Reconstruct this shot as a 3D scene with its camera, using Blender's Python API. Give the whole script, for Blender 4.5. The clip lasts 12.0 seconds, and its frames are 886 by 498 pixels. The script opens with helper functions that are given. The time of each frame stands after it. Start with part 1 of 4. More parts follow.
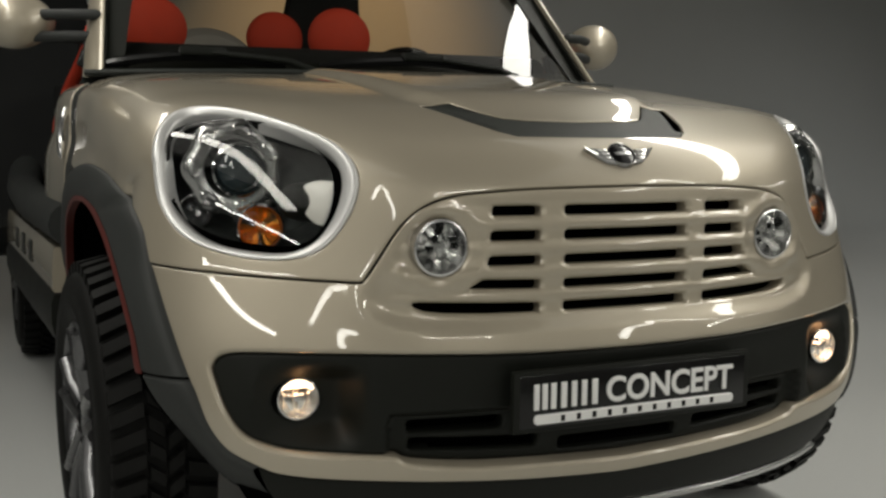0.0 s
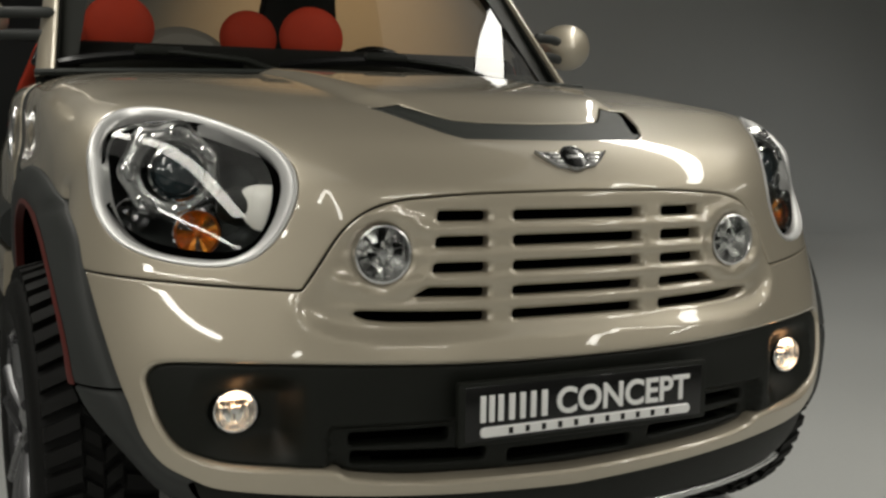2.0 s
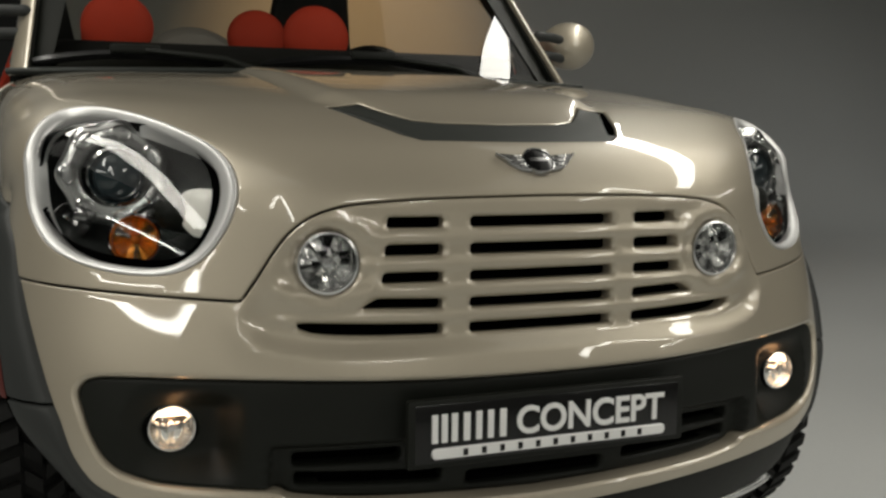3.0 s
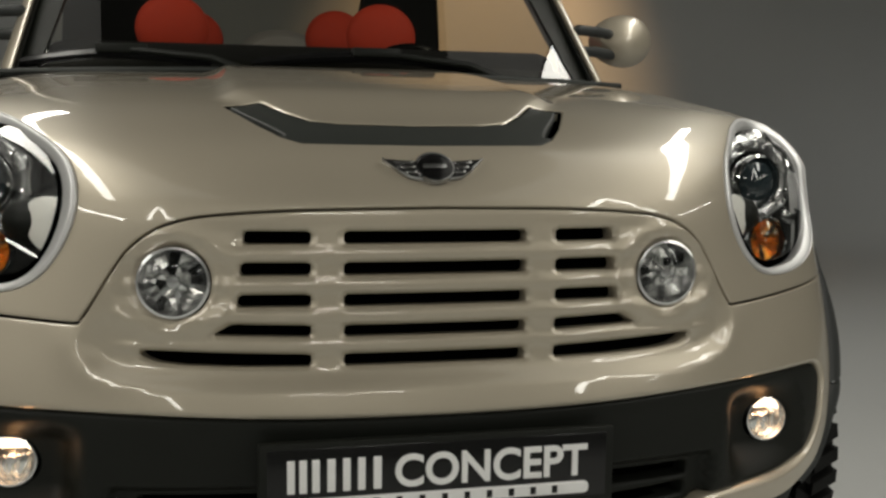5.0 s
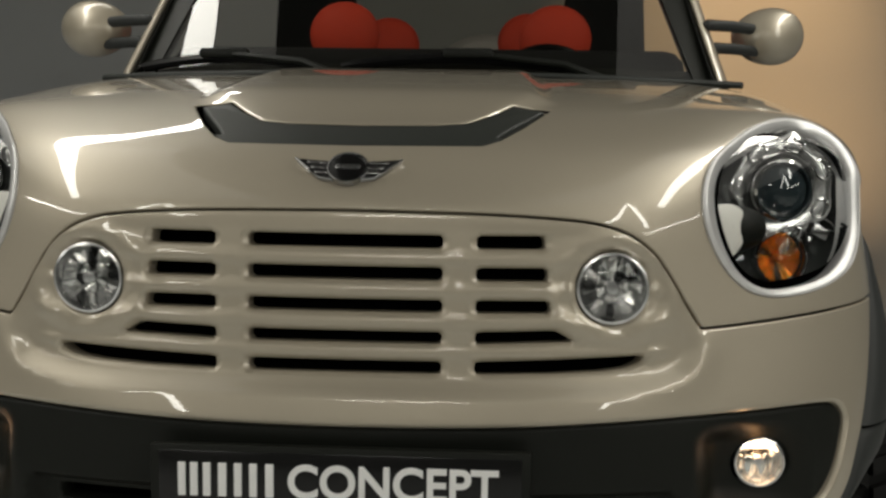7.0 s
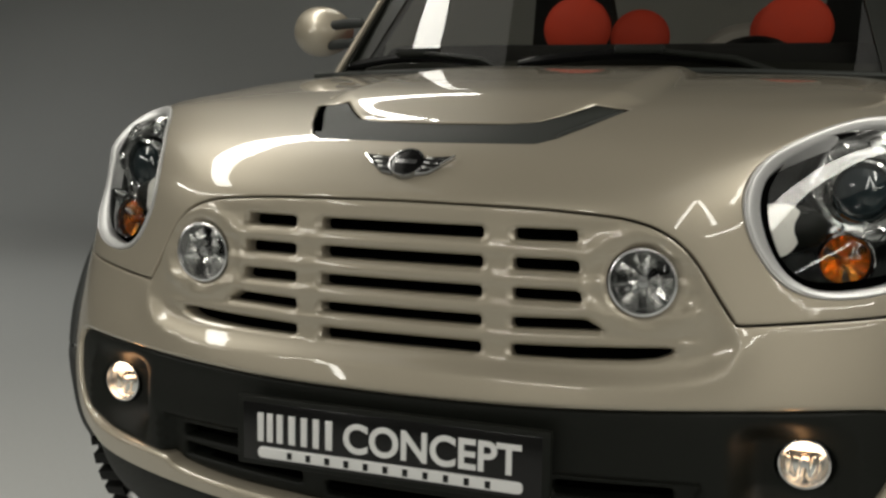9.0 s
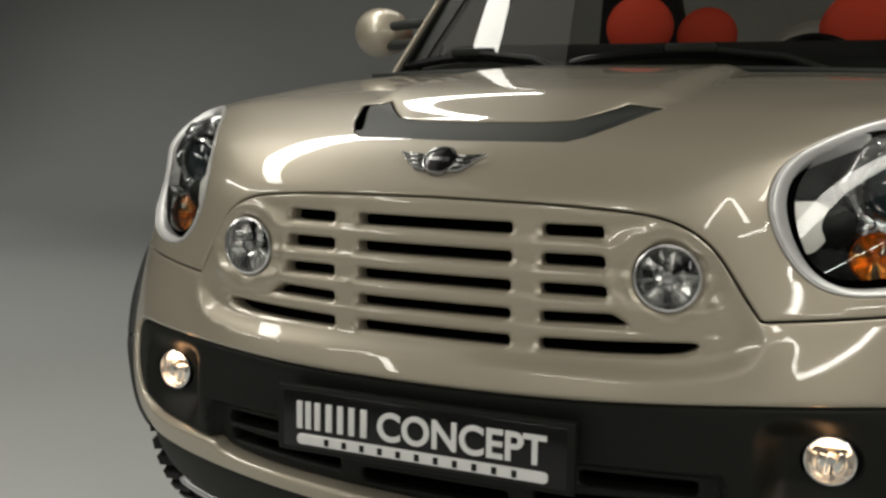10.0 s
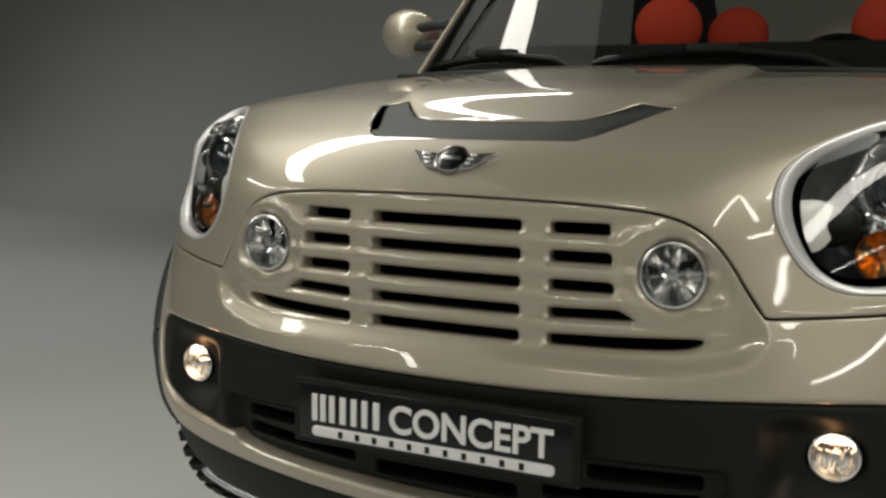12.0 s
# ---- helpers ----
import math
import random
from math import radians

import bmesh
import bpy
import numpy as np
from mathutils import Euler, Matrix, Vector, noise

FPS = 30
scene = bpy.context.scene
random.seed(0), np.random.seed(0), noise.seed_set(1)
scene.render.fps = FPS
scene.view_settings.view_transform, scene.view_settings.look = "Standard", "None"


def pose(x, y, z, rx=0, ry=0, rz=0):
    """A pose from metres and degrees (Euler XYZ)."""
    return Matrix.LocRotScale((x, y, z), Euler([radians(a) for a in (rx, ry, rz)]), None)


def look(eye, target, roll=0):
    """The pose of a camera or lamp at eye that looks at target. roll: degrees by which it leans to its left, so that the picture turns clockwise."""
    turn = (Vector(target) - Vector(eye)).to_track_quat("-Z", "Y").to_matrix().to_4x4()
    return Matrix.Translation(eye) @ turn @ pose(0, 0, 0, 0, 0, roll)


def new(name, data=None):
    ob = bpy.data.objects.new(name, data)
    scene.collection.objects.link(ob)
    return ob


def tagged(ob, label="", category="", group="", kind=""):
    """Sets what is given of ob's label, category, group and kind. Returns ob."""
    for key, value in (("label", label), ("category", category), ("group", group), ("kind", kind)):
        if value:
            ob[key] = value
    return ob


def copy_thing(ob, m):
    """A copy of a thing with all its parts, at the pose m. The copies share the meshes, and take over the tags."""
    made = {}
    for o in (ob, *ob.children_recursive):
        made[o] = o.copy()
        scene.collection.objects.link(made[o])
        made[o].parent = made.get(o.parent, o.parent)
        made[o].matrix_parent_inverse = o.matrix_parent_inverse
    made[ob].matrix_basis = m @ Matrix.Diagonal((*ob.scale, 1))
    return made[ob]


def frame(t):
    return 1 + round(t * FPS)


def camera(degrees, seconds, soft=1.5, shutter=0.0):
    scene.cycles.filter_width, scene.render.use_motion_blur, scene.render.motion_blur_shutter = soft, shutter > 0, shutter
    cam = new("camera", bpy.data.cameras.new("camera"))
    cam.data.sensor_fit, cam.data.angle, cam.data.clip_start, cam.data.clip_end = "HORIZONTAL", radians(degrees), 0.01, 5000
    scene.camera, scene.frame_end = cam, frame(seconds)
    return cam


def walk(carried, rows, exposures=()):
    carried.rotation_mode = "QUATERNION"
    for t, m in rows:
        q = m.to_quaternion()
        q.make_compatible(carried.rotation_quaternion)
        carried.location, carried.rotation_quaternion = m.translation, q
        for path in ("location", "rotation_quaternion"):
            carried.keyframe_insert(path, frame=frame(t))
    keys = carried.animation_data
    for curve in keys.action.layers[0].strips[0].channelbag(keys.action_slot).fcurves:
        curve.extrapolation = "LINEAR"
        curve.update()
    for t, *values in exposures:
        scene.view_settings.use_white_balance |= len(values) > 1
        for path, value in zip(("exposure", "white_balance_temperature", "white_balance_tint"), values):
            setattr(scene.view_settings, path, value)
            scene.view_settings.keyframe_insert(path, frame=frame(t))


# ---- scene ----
cam = camera(45.07, 12.0, soft=2.65)
PATH = [
    (0, -1.1918, -1.7171, 1.0554, 83.211, -0.641, -24.708),
    (0.5, -1.1805, -1.7194, 1.0488, 83.445, -0.596, -24.712),
    (1, -1.1679, -1.7115, 1.0599, 83.153, -0.692, -25.082),
    (1.5, -1.1369, -1.7051, 1.0600, 83.167, -0.722, -25.265),
    (2, -1.0823, -1.6921, 1.0603, 83.208, -0.751, -25.057),
    (2.5, -0.9949, -1.6694, 1.0595, 83.256, -0.775, -24.188),
    (4.5, -0.5143, -1.5668, 1.0602, 83.342, -0.706, -16.405),
    (5, -0.3654, -1.5430, 1.0589, 83.414, -0.731, -13.453),
    (5.5, -0.2235, -1.5249, 1.0596, 83.429, -0.785, -10.197),
    (6, -0.0720, -1.5093, 1.0702, 83.038, -0.938, -6.476),
    (6.5, 0.0753, -1.5073, 1.0581, 83.509, -0.742, -2.084),
    (7, 0.2179, -1.5045, 1.0550, 83.549, -0.835, 2.998),
    (9, 0.6635, -1.5586, 1.0795, 82.638, -0.851, 20.694),
    (9.5, 0.7217, -1.5669, 1.0798, 82.560, -0.674, 23.263),
    (10, 0.7549, -1.5747, 1.0802, 82.538, -0.696, 24.982),
    (10.5, 0.7752, -1.5814, 1.0775, 82.613, -0.721, 26.009),
    (11, 0.7970, -1.5814, 1.0800, 82.520, -0.697, 26.930),
    (11.5, 0.8179, -1.5779, 1.0874, 82.262, -0.582, 27.580),
    (12, 0.8136, -1.5880, 1.0796, 82.541, -0.669, 27.099),
]
walk(cam, [(t, pose(*p)) for t, *p in PATH])

# ---- world and lights ----
world = bpy.data.worlds.new("studio_air")
world.use_nodes = True
world.node_tree.nodes["Background"].inputs[0].default_value = (0.9, 0.95, 1.0, 1)
world.node_tree.nodes["Background"].inputs[1].default_value = 0.03
scene.world = world
scene.view_settings.exposure = 0.0


# ---- materials ----
def material(name, colour, rough=0.5, metal=0.0, coat=0.0, grain=0.0, grain_scale=400.0, stain=0.0, stain_scale=3.0,
             bump=0.0, emit=None, strength=0.0, spec=0.5, ior=1.45):
    """Principled surface with grain and stains in colour and roughness, and fine relief."""
    m = bpy.data.materials.new(name)
    m.use_nodes = True
    t = m.node_tree
    b = t.nodes["Principled BSDF"]
    b.inputs["Base Color"].default_value = (*colour, 1)
    b.inputs["Roughness"].default_value = rough
    b.inputs["Metallic"].default_value = metal
    b.inputs["Coat Weight"].default_value = coat
    b.inputs["Coat Roughness"].default_value = 0.03
    b.inputs["Specular IOR Level"].default_value = spec
    b.inputs["IOR"].default_value = ior
    if emit:
        b.inputs["Emission Color"].default_value = (*emit, 1)
        b.inputs["Emission Strength"].default_value = strength
    if grain or stain or bump:
        co = t.nodes.new("ShaderNodeTexCoord")
        fine = t.nodes.new("ShaderNodeTexNoise")
        fine.inputs["Scale"].default_value = grain_scale
        fine.inputs["Detail"].default_value = 2
        wide = t.nodes.new("ShaderNodeTexNoise")
        wide.inputs["Scale"].default_value = stain_scale
        wide.inputs["Detail"].default_value = 5
        for n in (fine, wide):
            t.links.new(co.outputs["Object"], n.inputs["Vector"])
        add = t.nodes.new("ShaderNodeMath")
        add.operation = "MULTIPLY_ADD"
        t.links.new(fine.outputs["Fac"], add.inputs[0])
        add.inputs[1].default_value = 2 * grain
        add.inputs[2].default_value = 1 - grain - stain
        sum_ = t.nodes.new("ShaderNodeMath")
        sum_.operation = "MULTIPLY_ADD"
        t.links.new(wide.outputs["Fac"], sum_.inputs[0])
        sum_.inputs[1].default_value = 2 * stain
        t.links.new(add.outputs[0], sum_.inputs[2])
        mix = t.nodes.new("ShaderNodeVectorMath")
        mix.operation = "SCALE"
        mix.inputs[0].default_value = colour
        t.links.new(sum_.outputs[0], mix.inputs["Scale"])
        t.links.new(mix.outputs[0], b.inputs["Base Color"])
        r = t.nodes.new("ShaderNodeMath")
        r.operation = "MULTIPLY"
        r.inputs[1].default_value = rough
        t.links.new(sum_.outputs[0], r.inputs[0])
        t.links.new(r.outputs[0], b.inputs["Roughness"])
        if bump:
            bp = t.nodes.new("ShaderNodeBump")
            bp.inputs["Strength"].default_value = bump
            bp.inputs["Distance"].default_value = 0.001
            t.links.new(fine.outputs["Fac"], bp.inputs["Height"])
            t.links.new(bp.outputs[0], b.inputs["Normal"])
    return m


def glass(name, tint, ior=1.5):
    """Clear pane: see-through with mirror gloss by angle."""
    m = bpy.data.materials.new(name)
    m.use_nodes = True
    t = m.node_tree
    t.nodes.remove(t.nodes["Principled BSDF"])
    out = t.nodes["Material Output"]
    mix = t.nodes.new("ShaderNodeMixShader")
    fr = t.nodes.new("ShaderNodeFresnel")
    fr.inputs[0].default_value = ior
    tr = t.nodes.new("ShaderNodeBsdfTransparent")
    tr.inputs[0].default_value = (*tint, 1)
    gl = t.nodes.new("ShaderNodeBsdfGlossy")
    gl.inputs["Roughness"].default_value = 0.0
    t.links.new(fr.outputs[0], mix.inputs[0])
    t.links.new(tr.outputs[0], mix.inputs[1])
    t.links.new(gl.outputs[0], mix.inputs[2])
    t.links.new(mix.outputs[0], out.inputs[0])
    return m


PAINT = material("champagne_paint", (0.390, 0.347, 0.272), rough=0.42, metal=0.46, coat=1.0, grain=0.05, grain_scale=900, stain=0.015)
PLASTIC = material("black_plastic", (0.0075, 0.0085, 0.0066), rough=0.48, spec=0.19, grain=0.12, grain_scale=900, stain=0.12, stain_scale=5, bump=0.25)
GLOSS_BLACK = material("gloss_black", (0.005, 0.005, 0.005), rough=0.22, coat=0.10, stain=0.1, spec=0.35)
TRIM = material("grey_trim", (0.022, 0.0245, 0.022), rough=0.5, spec=0.22, grain=0.05, grain_scale=700, stain=0.08, bump=0.1)
# sheenless near-black: shade of hollows put into the colour; also gasket and bulkhead
VOID = material("black_and_hollow_shade", (0.0015, 0.0015, 0.0015), rough=0.9, spec=0.0, grain=0.1)
ARCH_M = material("arch_plastic", (0.027, 0.029, 0.028), rough=0.55, spec=0.26, grain=0.10, grain_scale=900, stain=0.10, stain_scale=5, bump=0.2)
COVER_M = material("grey_cover", (0.42, 0.40, 0.38), rough=0.5, grain=0.05, stain=0.08, stain_scale=5)
RIM_M = material("grey_alloy", (0.14, 0.14, 0.145), rough=0.28, metal=0.9, grain=0.05, grain_scale=500, stain=0.15, stain_scale=12)
LETTER_M = material("letter_silver", (0.78, 0.78, 0.77), rough=0.35, metal=0.15, grain=0.03, stain=0.05, stain_scale=20)
AMBER_CUT = material("amber_reflector", (0.90, 0.36, 0.05), rough=0.20, metal=0.8, stain=0.35, stain_scale=70)
CHROME = material("chrome", (0.75, 0.75, 0.74), rough=0.07, metal=1.0, grain=0.02, stain=0.04, stain_scale=20)
DARK_CHROME = material("dark_chrome", (0.30, 0.30, 0.30), rough=0.16, metal=1.0, stain=0.1, stain_scale=30)
RING_M = material("brushed_surround", (0.58, 0.58, 0.575), rough=0.46, metal=0.68, grain=0.03, grain_scale=600, stain=0.05, stain_scale=15)
SATIN = material("satin_aluminium", (0.66, 0.66, 0.66), rough=0.24, metal=1.0, grain=0.03, grain_scale=600, stain=0.04, stain_scale=15)
RUBBER = material("tyre_rubber", (0.0062, 0.0062, 0.0058), rough=0.62, spec=0.16, grain=0.2, grain_scale=250, stain=0.25, stain_scale=12, bump=0.3)
RED_EDGE = material("red_edge", (0.075, 0.012, 0.009), rough=0.5, grain=0.06)
RED_CLOTH = material("red_cloth", (0.58, 0.048, 0.018), rough=0.75, grain=0.15, grain_scale=500, stain=0.08, stain_scale=8, bump=0.4)
DARK_CLOTH = material("dark_cloth", (0.0085, 0.009, 0.009), rough=0.8, spec=0.2, grain=0.15, grain_scale=400, stain=0.15, stain_scale=6, bump=0.4)
AMBER = material("amber_lens", (0.42, 0.11, 0.012), rough=0.12, coat=0.6, stain=0.3, stain_scale=60)
WHITE_CAP = material("pale_cap", (0.72, 0.71, 0.66), rough=0.35, coat=0.3, stain=0.03)
LENS = glass("clear_lens", (0.96, 0.97, 0.97))
DARK_LENS = material("projector_glass", (0.022, 0.032, 0.036), rough=0.03, coat=1.0)
SCREEN = glass("windscreen_glass", (0.47, 0.46, 0.41))
PETAL_M = material("petal_chrome", (0.60, 0.605, 0.60), rough=0.20, metal=0.95, stain=0.12, stain_scale=25)
BOWL_M = material("lamp_housing", (0.055, 0.060, 0.058), rough=0.24, metal=0.6, stain=0.3, stain_scale=18)
FACET_M = material("facet_chrome", (0.90, 0.90, 0.88), rough=0.26, metal=1.0, stain=0.06, stain_scale=60)
CUT = material("cut_reflector", (0.86, 0.86, 0.83), rough=0.15, metal=1.0, stain=0.06, stain_scale=60)
LAMP_LIT = material("lit_reflector", (0.8, 0.6, 0.4), rough=0.15, metal=0.9, emit=(1.0, 0.72, 0.48), strength=5.0)
FLOOR_M = material("studio_floor_paint", (0.58, 0.59, 0.58), rough=0.55, grain=0.03, grain_scale=60, stain=0.05, stain_scale=0.7)
WALL_M = material("studio_wall_paint", (0.26, 0.265, 0.255), rough=0.85, grain=0.03, grain_scale=40, stain=0.05, stain_scale=0.5)
CEIL_M = material("studio_ceiling_black", (0.09, 0.09, 0.09), rough=0.9, grain=0.03, grain_scale=40, stain=0.05, stain_scale=0.5)
SOFT = material("softbox_cloth", (0.8, 0.8, 0.8), emit=(1.0, 0.97, 0.92), strength=16.0)
HOUSING = material("softbox_housing", (0.03, 0.03, 0.03), rough=0.6, grain=0.1)


# ---- mesh helpers ----
def part(name, bm, mat, parent=None, label="", sharp=35.0, smooth=True):
    me = bpy.data.meshes.new(name)
    bmesh.ops.recalc_face_normals(bm, faces=bm.faces)
    bm.to_mesh(me)
    bm.free()
    return mesh_part(name, me, mat, parent, label, sharp, smooth)


def mesh_part(name, me, mat, parent=None, label="", sharp=35.0, smooth=True):
    me.materials.append(mat)
    if smooth:
        me.polygons.foreach_set("use_smooth", [True] * len(me.polygons))
        me.set_sharp_from_angle(angle=radians(sharp))
    ob = new(name, me)
    ob.parent = parent
    if label:
        tagged(ob, label)
    return ob


def facing(ob, way):
    """Turn the normals of an open sheet towards way."""
    me = ob.data
    total = Vector()
    for p in me.polygons:
        total += p.normal * p.area
    if total.dot(Vector(way)) < 0:
        me.flip_normals()
    return ob


def box(size, at=(0, 0, 0), bevel=0.0, turn=None, seg=2):
    bm = bmesh.new()
    bmesh.ops.create_cube(bm, size=1, matrix=Matrix.Diagonal((*size, 1)))
    if bevel:
        bmesh.ops.bevel(bm, geom=bm.edges[:], offset=bevel, segments=seg, affect="EDGES", profile=0.5)
    bmesh.ops.transform(bm, verts=bm.verts, matrix=Matrix.Translation(at) @ (turn or Matrix()))
    return bm


def join(*bms):
    out = bms[0]
    for b in bms[1:]:
        me = bpy.data.meshes.new("tmp")
        b.to_mesh(me)
        b.free()
        out.from_mesh(me)
        bpy.data.meshes.remove(me)
    return out


def lathe(profile, n=32, axis="Y"):
    """Turn a profile of (radius, along) about an axis."""
    bm = bmesh.new()
    rings = []
    for r, a in profile:
        ring = []
        for i in range(n):
            c, s = math.cos(2 * math.pi * i / n), math.sin(2 * math.pi * i / n)
            p = {"Y": (r * c, a, r * s), "X": (a, r * c, r * s), "Z": (r * c, r * s, a)}[axis]
            ring.append(bm.verts.new(p))
        rings.append(ring)
    for A, B in zip(rings, rings[1:]):
        for i in range(n):
            bm.faces.new((A[i], A[(i + 1) % n], B[(i + 1) % n], B[i]))
    bmesh.ops.remove_doubles(bm, verts=bm.verts, dist=1e-6)
    return bm


def loft(loops, closed=True, cap=False):
    bm = bmesh.new()
    rows = [[bm.verts.new(p) for p in loop] for loop in loops]
    n = len(rows[0])
    for A, B in zip(rows, rows[1:]):
        for i in range(n if closed else n - 1):
            j = (i + 1) % n
            bm.faces.new((A[i], A[j], B[j], B[i]))
    if cap:
        bm.faces.new(rows[0])
        bm.faces.new(rows[-1])
    return bm


def tube(points, radius, n=10, flat=1.0):
    """A rod along points; radius a number or one for each point."""
    pts = [Vector(p) for p in points]
    loops = []
    for i, p in enumerate(pts):
        d = (pts[min(i + 1, len(pts) - 1)] - pts[max(i - 1, 0)]).normalized()
        a = d.cross(Vector((0, 0, 1)))
        a = a.normalized() if a.length > 1e-4 else Vector((1, 0, 0))
        b = a.cross(d).normalized()
        r = radius[i] if isinstance(radius, (list, tuple)) else radius
        loops.append([p + (a * math.cos(2 * math.pi * k / n) + b * flat * math.sin(2 * math.pi * k / n)) * r for k in range(n)])
    return loft(loops, cap=True)


def moved(bm, m):
    bmesh.ops.transform(bm, verts=bm.verts, matrix=m)
    return bm


def spline(points, step=0.25, closed=False):
    """Smooth curve through points, each span cut in 1/step pieces."""
    P = [np.array(p, float) for p in points]
    n = len(P)
    out = []
    k = round(1 / step)
    for i in range(n if closed else n - 1):
        a, b = P[i], P[(i + 1) % n]
        p = P[i - 1] if closed or i else 2 * a - b
        q = P[(i + 2) % n] if closed or i + 2 < n else 2 * b - a
        for j in range(k):
            t = j / k
            out.append(tuple(0.5 * (2 * a + (b - p) * t + (2 * p - 5 * a + 4 * b - q) * t * t + (3 * a - p - 3 * b + q) * t ** 3)))
    if not closed:
        out.append(tuple(P[-1]))
    return out


# ---- the car's skin ----
# v, nose y, height, half width, sweep back, drop, plan power, drop power, cut-back of the corner
SECTIONS = [
    (-0.12, 0.085, 0.225, 0.860, 0.40, 0.00, 2.3, 2.2, 0.0),
    (0.00, 0.020, 0.330, 0.880, 0.42, 0.00, 2.3, 2.2, 0.0),
    (0.08, -0.010, 0.410, 0.890, 0.44, 0.00, 2.3, 2.2, 0.0),
    (0.20, -0.020, 0.530, 0.895, 0.44, 0.00, 2.3, 2.2, 0.0),
    (0.30, -0.016, 0.630, 0.895, 0.45, 0.00, 2.25, 2.2, 0.003),
    (0.38, -0.009, 0.710, 0.891, 0.455, 0.00, 2.2, 2.2, 0.010),
    (0.45, -0.004, 0.780, 0.884, 0.46, 0.00, 2.2, 2.2, 0.0225),
    (0.52, -0.002, 0.850, 0.872, 0.46, 0.00, 2.2, 2.2, 0.036),
    (0.58, -0.001, 0.908, 0.864, 0.46, 0.01, 2.2, 2.3, 0.048),
    (0.64, 0.012, 0.962, 0.860, 0.45, 0.04, 2.25, 2.6, 0.050),
    (0.70, 0.052, 1.006, 0.862, 0.42, 0.08, 2.3, 2.9, 0.052),
    (0.80, 0.140, 1.043, 0.872, 0.37, 0.12, 2.4, 3.5, 0.026),
    (1.00, 0.360, 1.097, 0.880, 0.26, 0.16, 2.6, 4.4, 0.0),
    (1.40, 0.800, 1.154, 0.880, 0.18, 0.18, 2.6, 5.5, 0.0),
    (1.80, 1.200, 1.184, 0.870, 0.16, 0.18, 2.6, 6.0, 0.0),
    (2.00, 1.400, 1.194, 0.865, 0.15, 0.18, 2.6, 6.0, 0.0),
    (2.40, 1.800, 1.210, 0.860, 0.14, 0.18, 2.6, 6.0, 0.0),
]


def raw_section(v):
    S = SECTIONS
    i = max([0] + [k for k in range(len(S) - 1) if S[k][0] <= v])
    a, b = S[i], S[i + 1]
    p = S[i - 1] if i else tuple(2 * x - y for x, y in zip(a, b))
    n = S[i + 2] if i + 2 < len(S) else tuple(2 * y - x for x, y in zip(a, b))
    h = b[0] - a[0]
    t = (v - a[0]) / h
    t2, t3 = t * t, t ** 3
    out = []
    for k in range(1, 9):
        m0 = (b[k] - p[k]) / (b[0] - p[0]) * h
        m1 = (n[k] - a[k]) / (n[0] - a[0]) * h
        out.append((2 * t3 - 3 * t2 + 1) * a[k] + (t3 - 2 * t2 + t) * m0 + (3 * t2 - 2 * t3) * b[k] + (t3 - t2) * m1)
    return out


V0, VSTEP = -0.2, 0.005


def smoothed_sections():
    """The sections at even steps of v, eased so that reflections run without kinks."""
    vs = np.arange(V0 - 0.1, 2.45, VSTEP)
    raw = np.array([raw_section(v) for v in vs])
    k = np.arange(-24, 25) * VSTEP
    g = np.exp(-0.5 * (k / 0.030) ** 2)
    g /= g.sum()
    out = np.stack([np.convolve(np.pad(raw[:, i], 24, mode="edge"), g, "valid") for i in range(raw.shape[1])], 1)
    cut = round(0.1 / VSTEP)
    return out[cut:].tolist()


EASED = smoothed_sections()


def section(v):
    f = min(max((v - V0) / VSTEP, 1.0), len(EASED) - 3.001)
    i = int(f)
    t = f - i
    p, a, b, n = EASED[i - 1], EASED[i], EASED[i + 1], EASED[i + 2]
    return [0.5 * (2 * y + (z - x) * t + (2 * x - 5 * y + 4 * z - w) * t * t + (3 * y - x - 3 * z + w) * t ** 3) for x, y, z, w in zip(p, a, b, n)]


def step_up(a, b, x):
    t = min(max((x - a) / (b - a), 0.0), 1.0)
    return t * t * t * (t * (6 * t - 15) + 10)


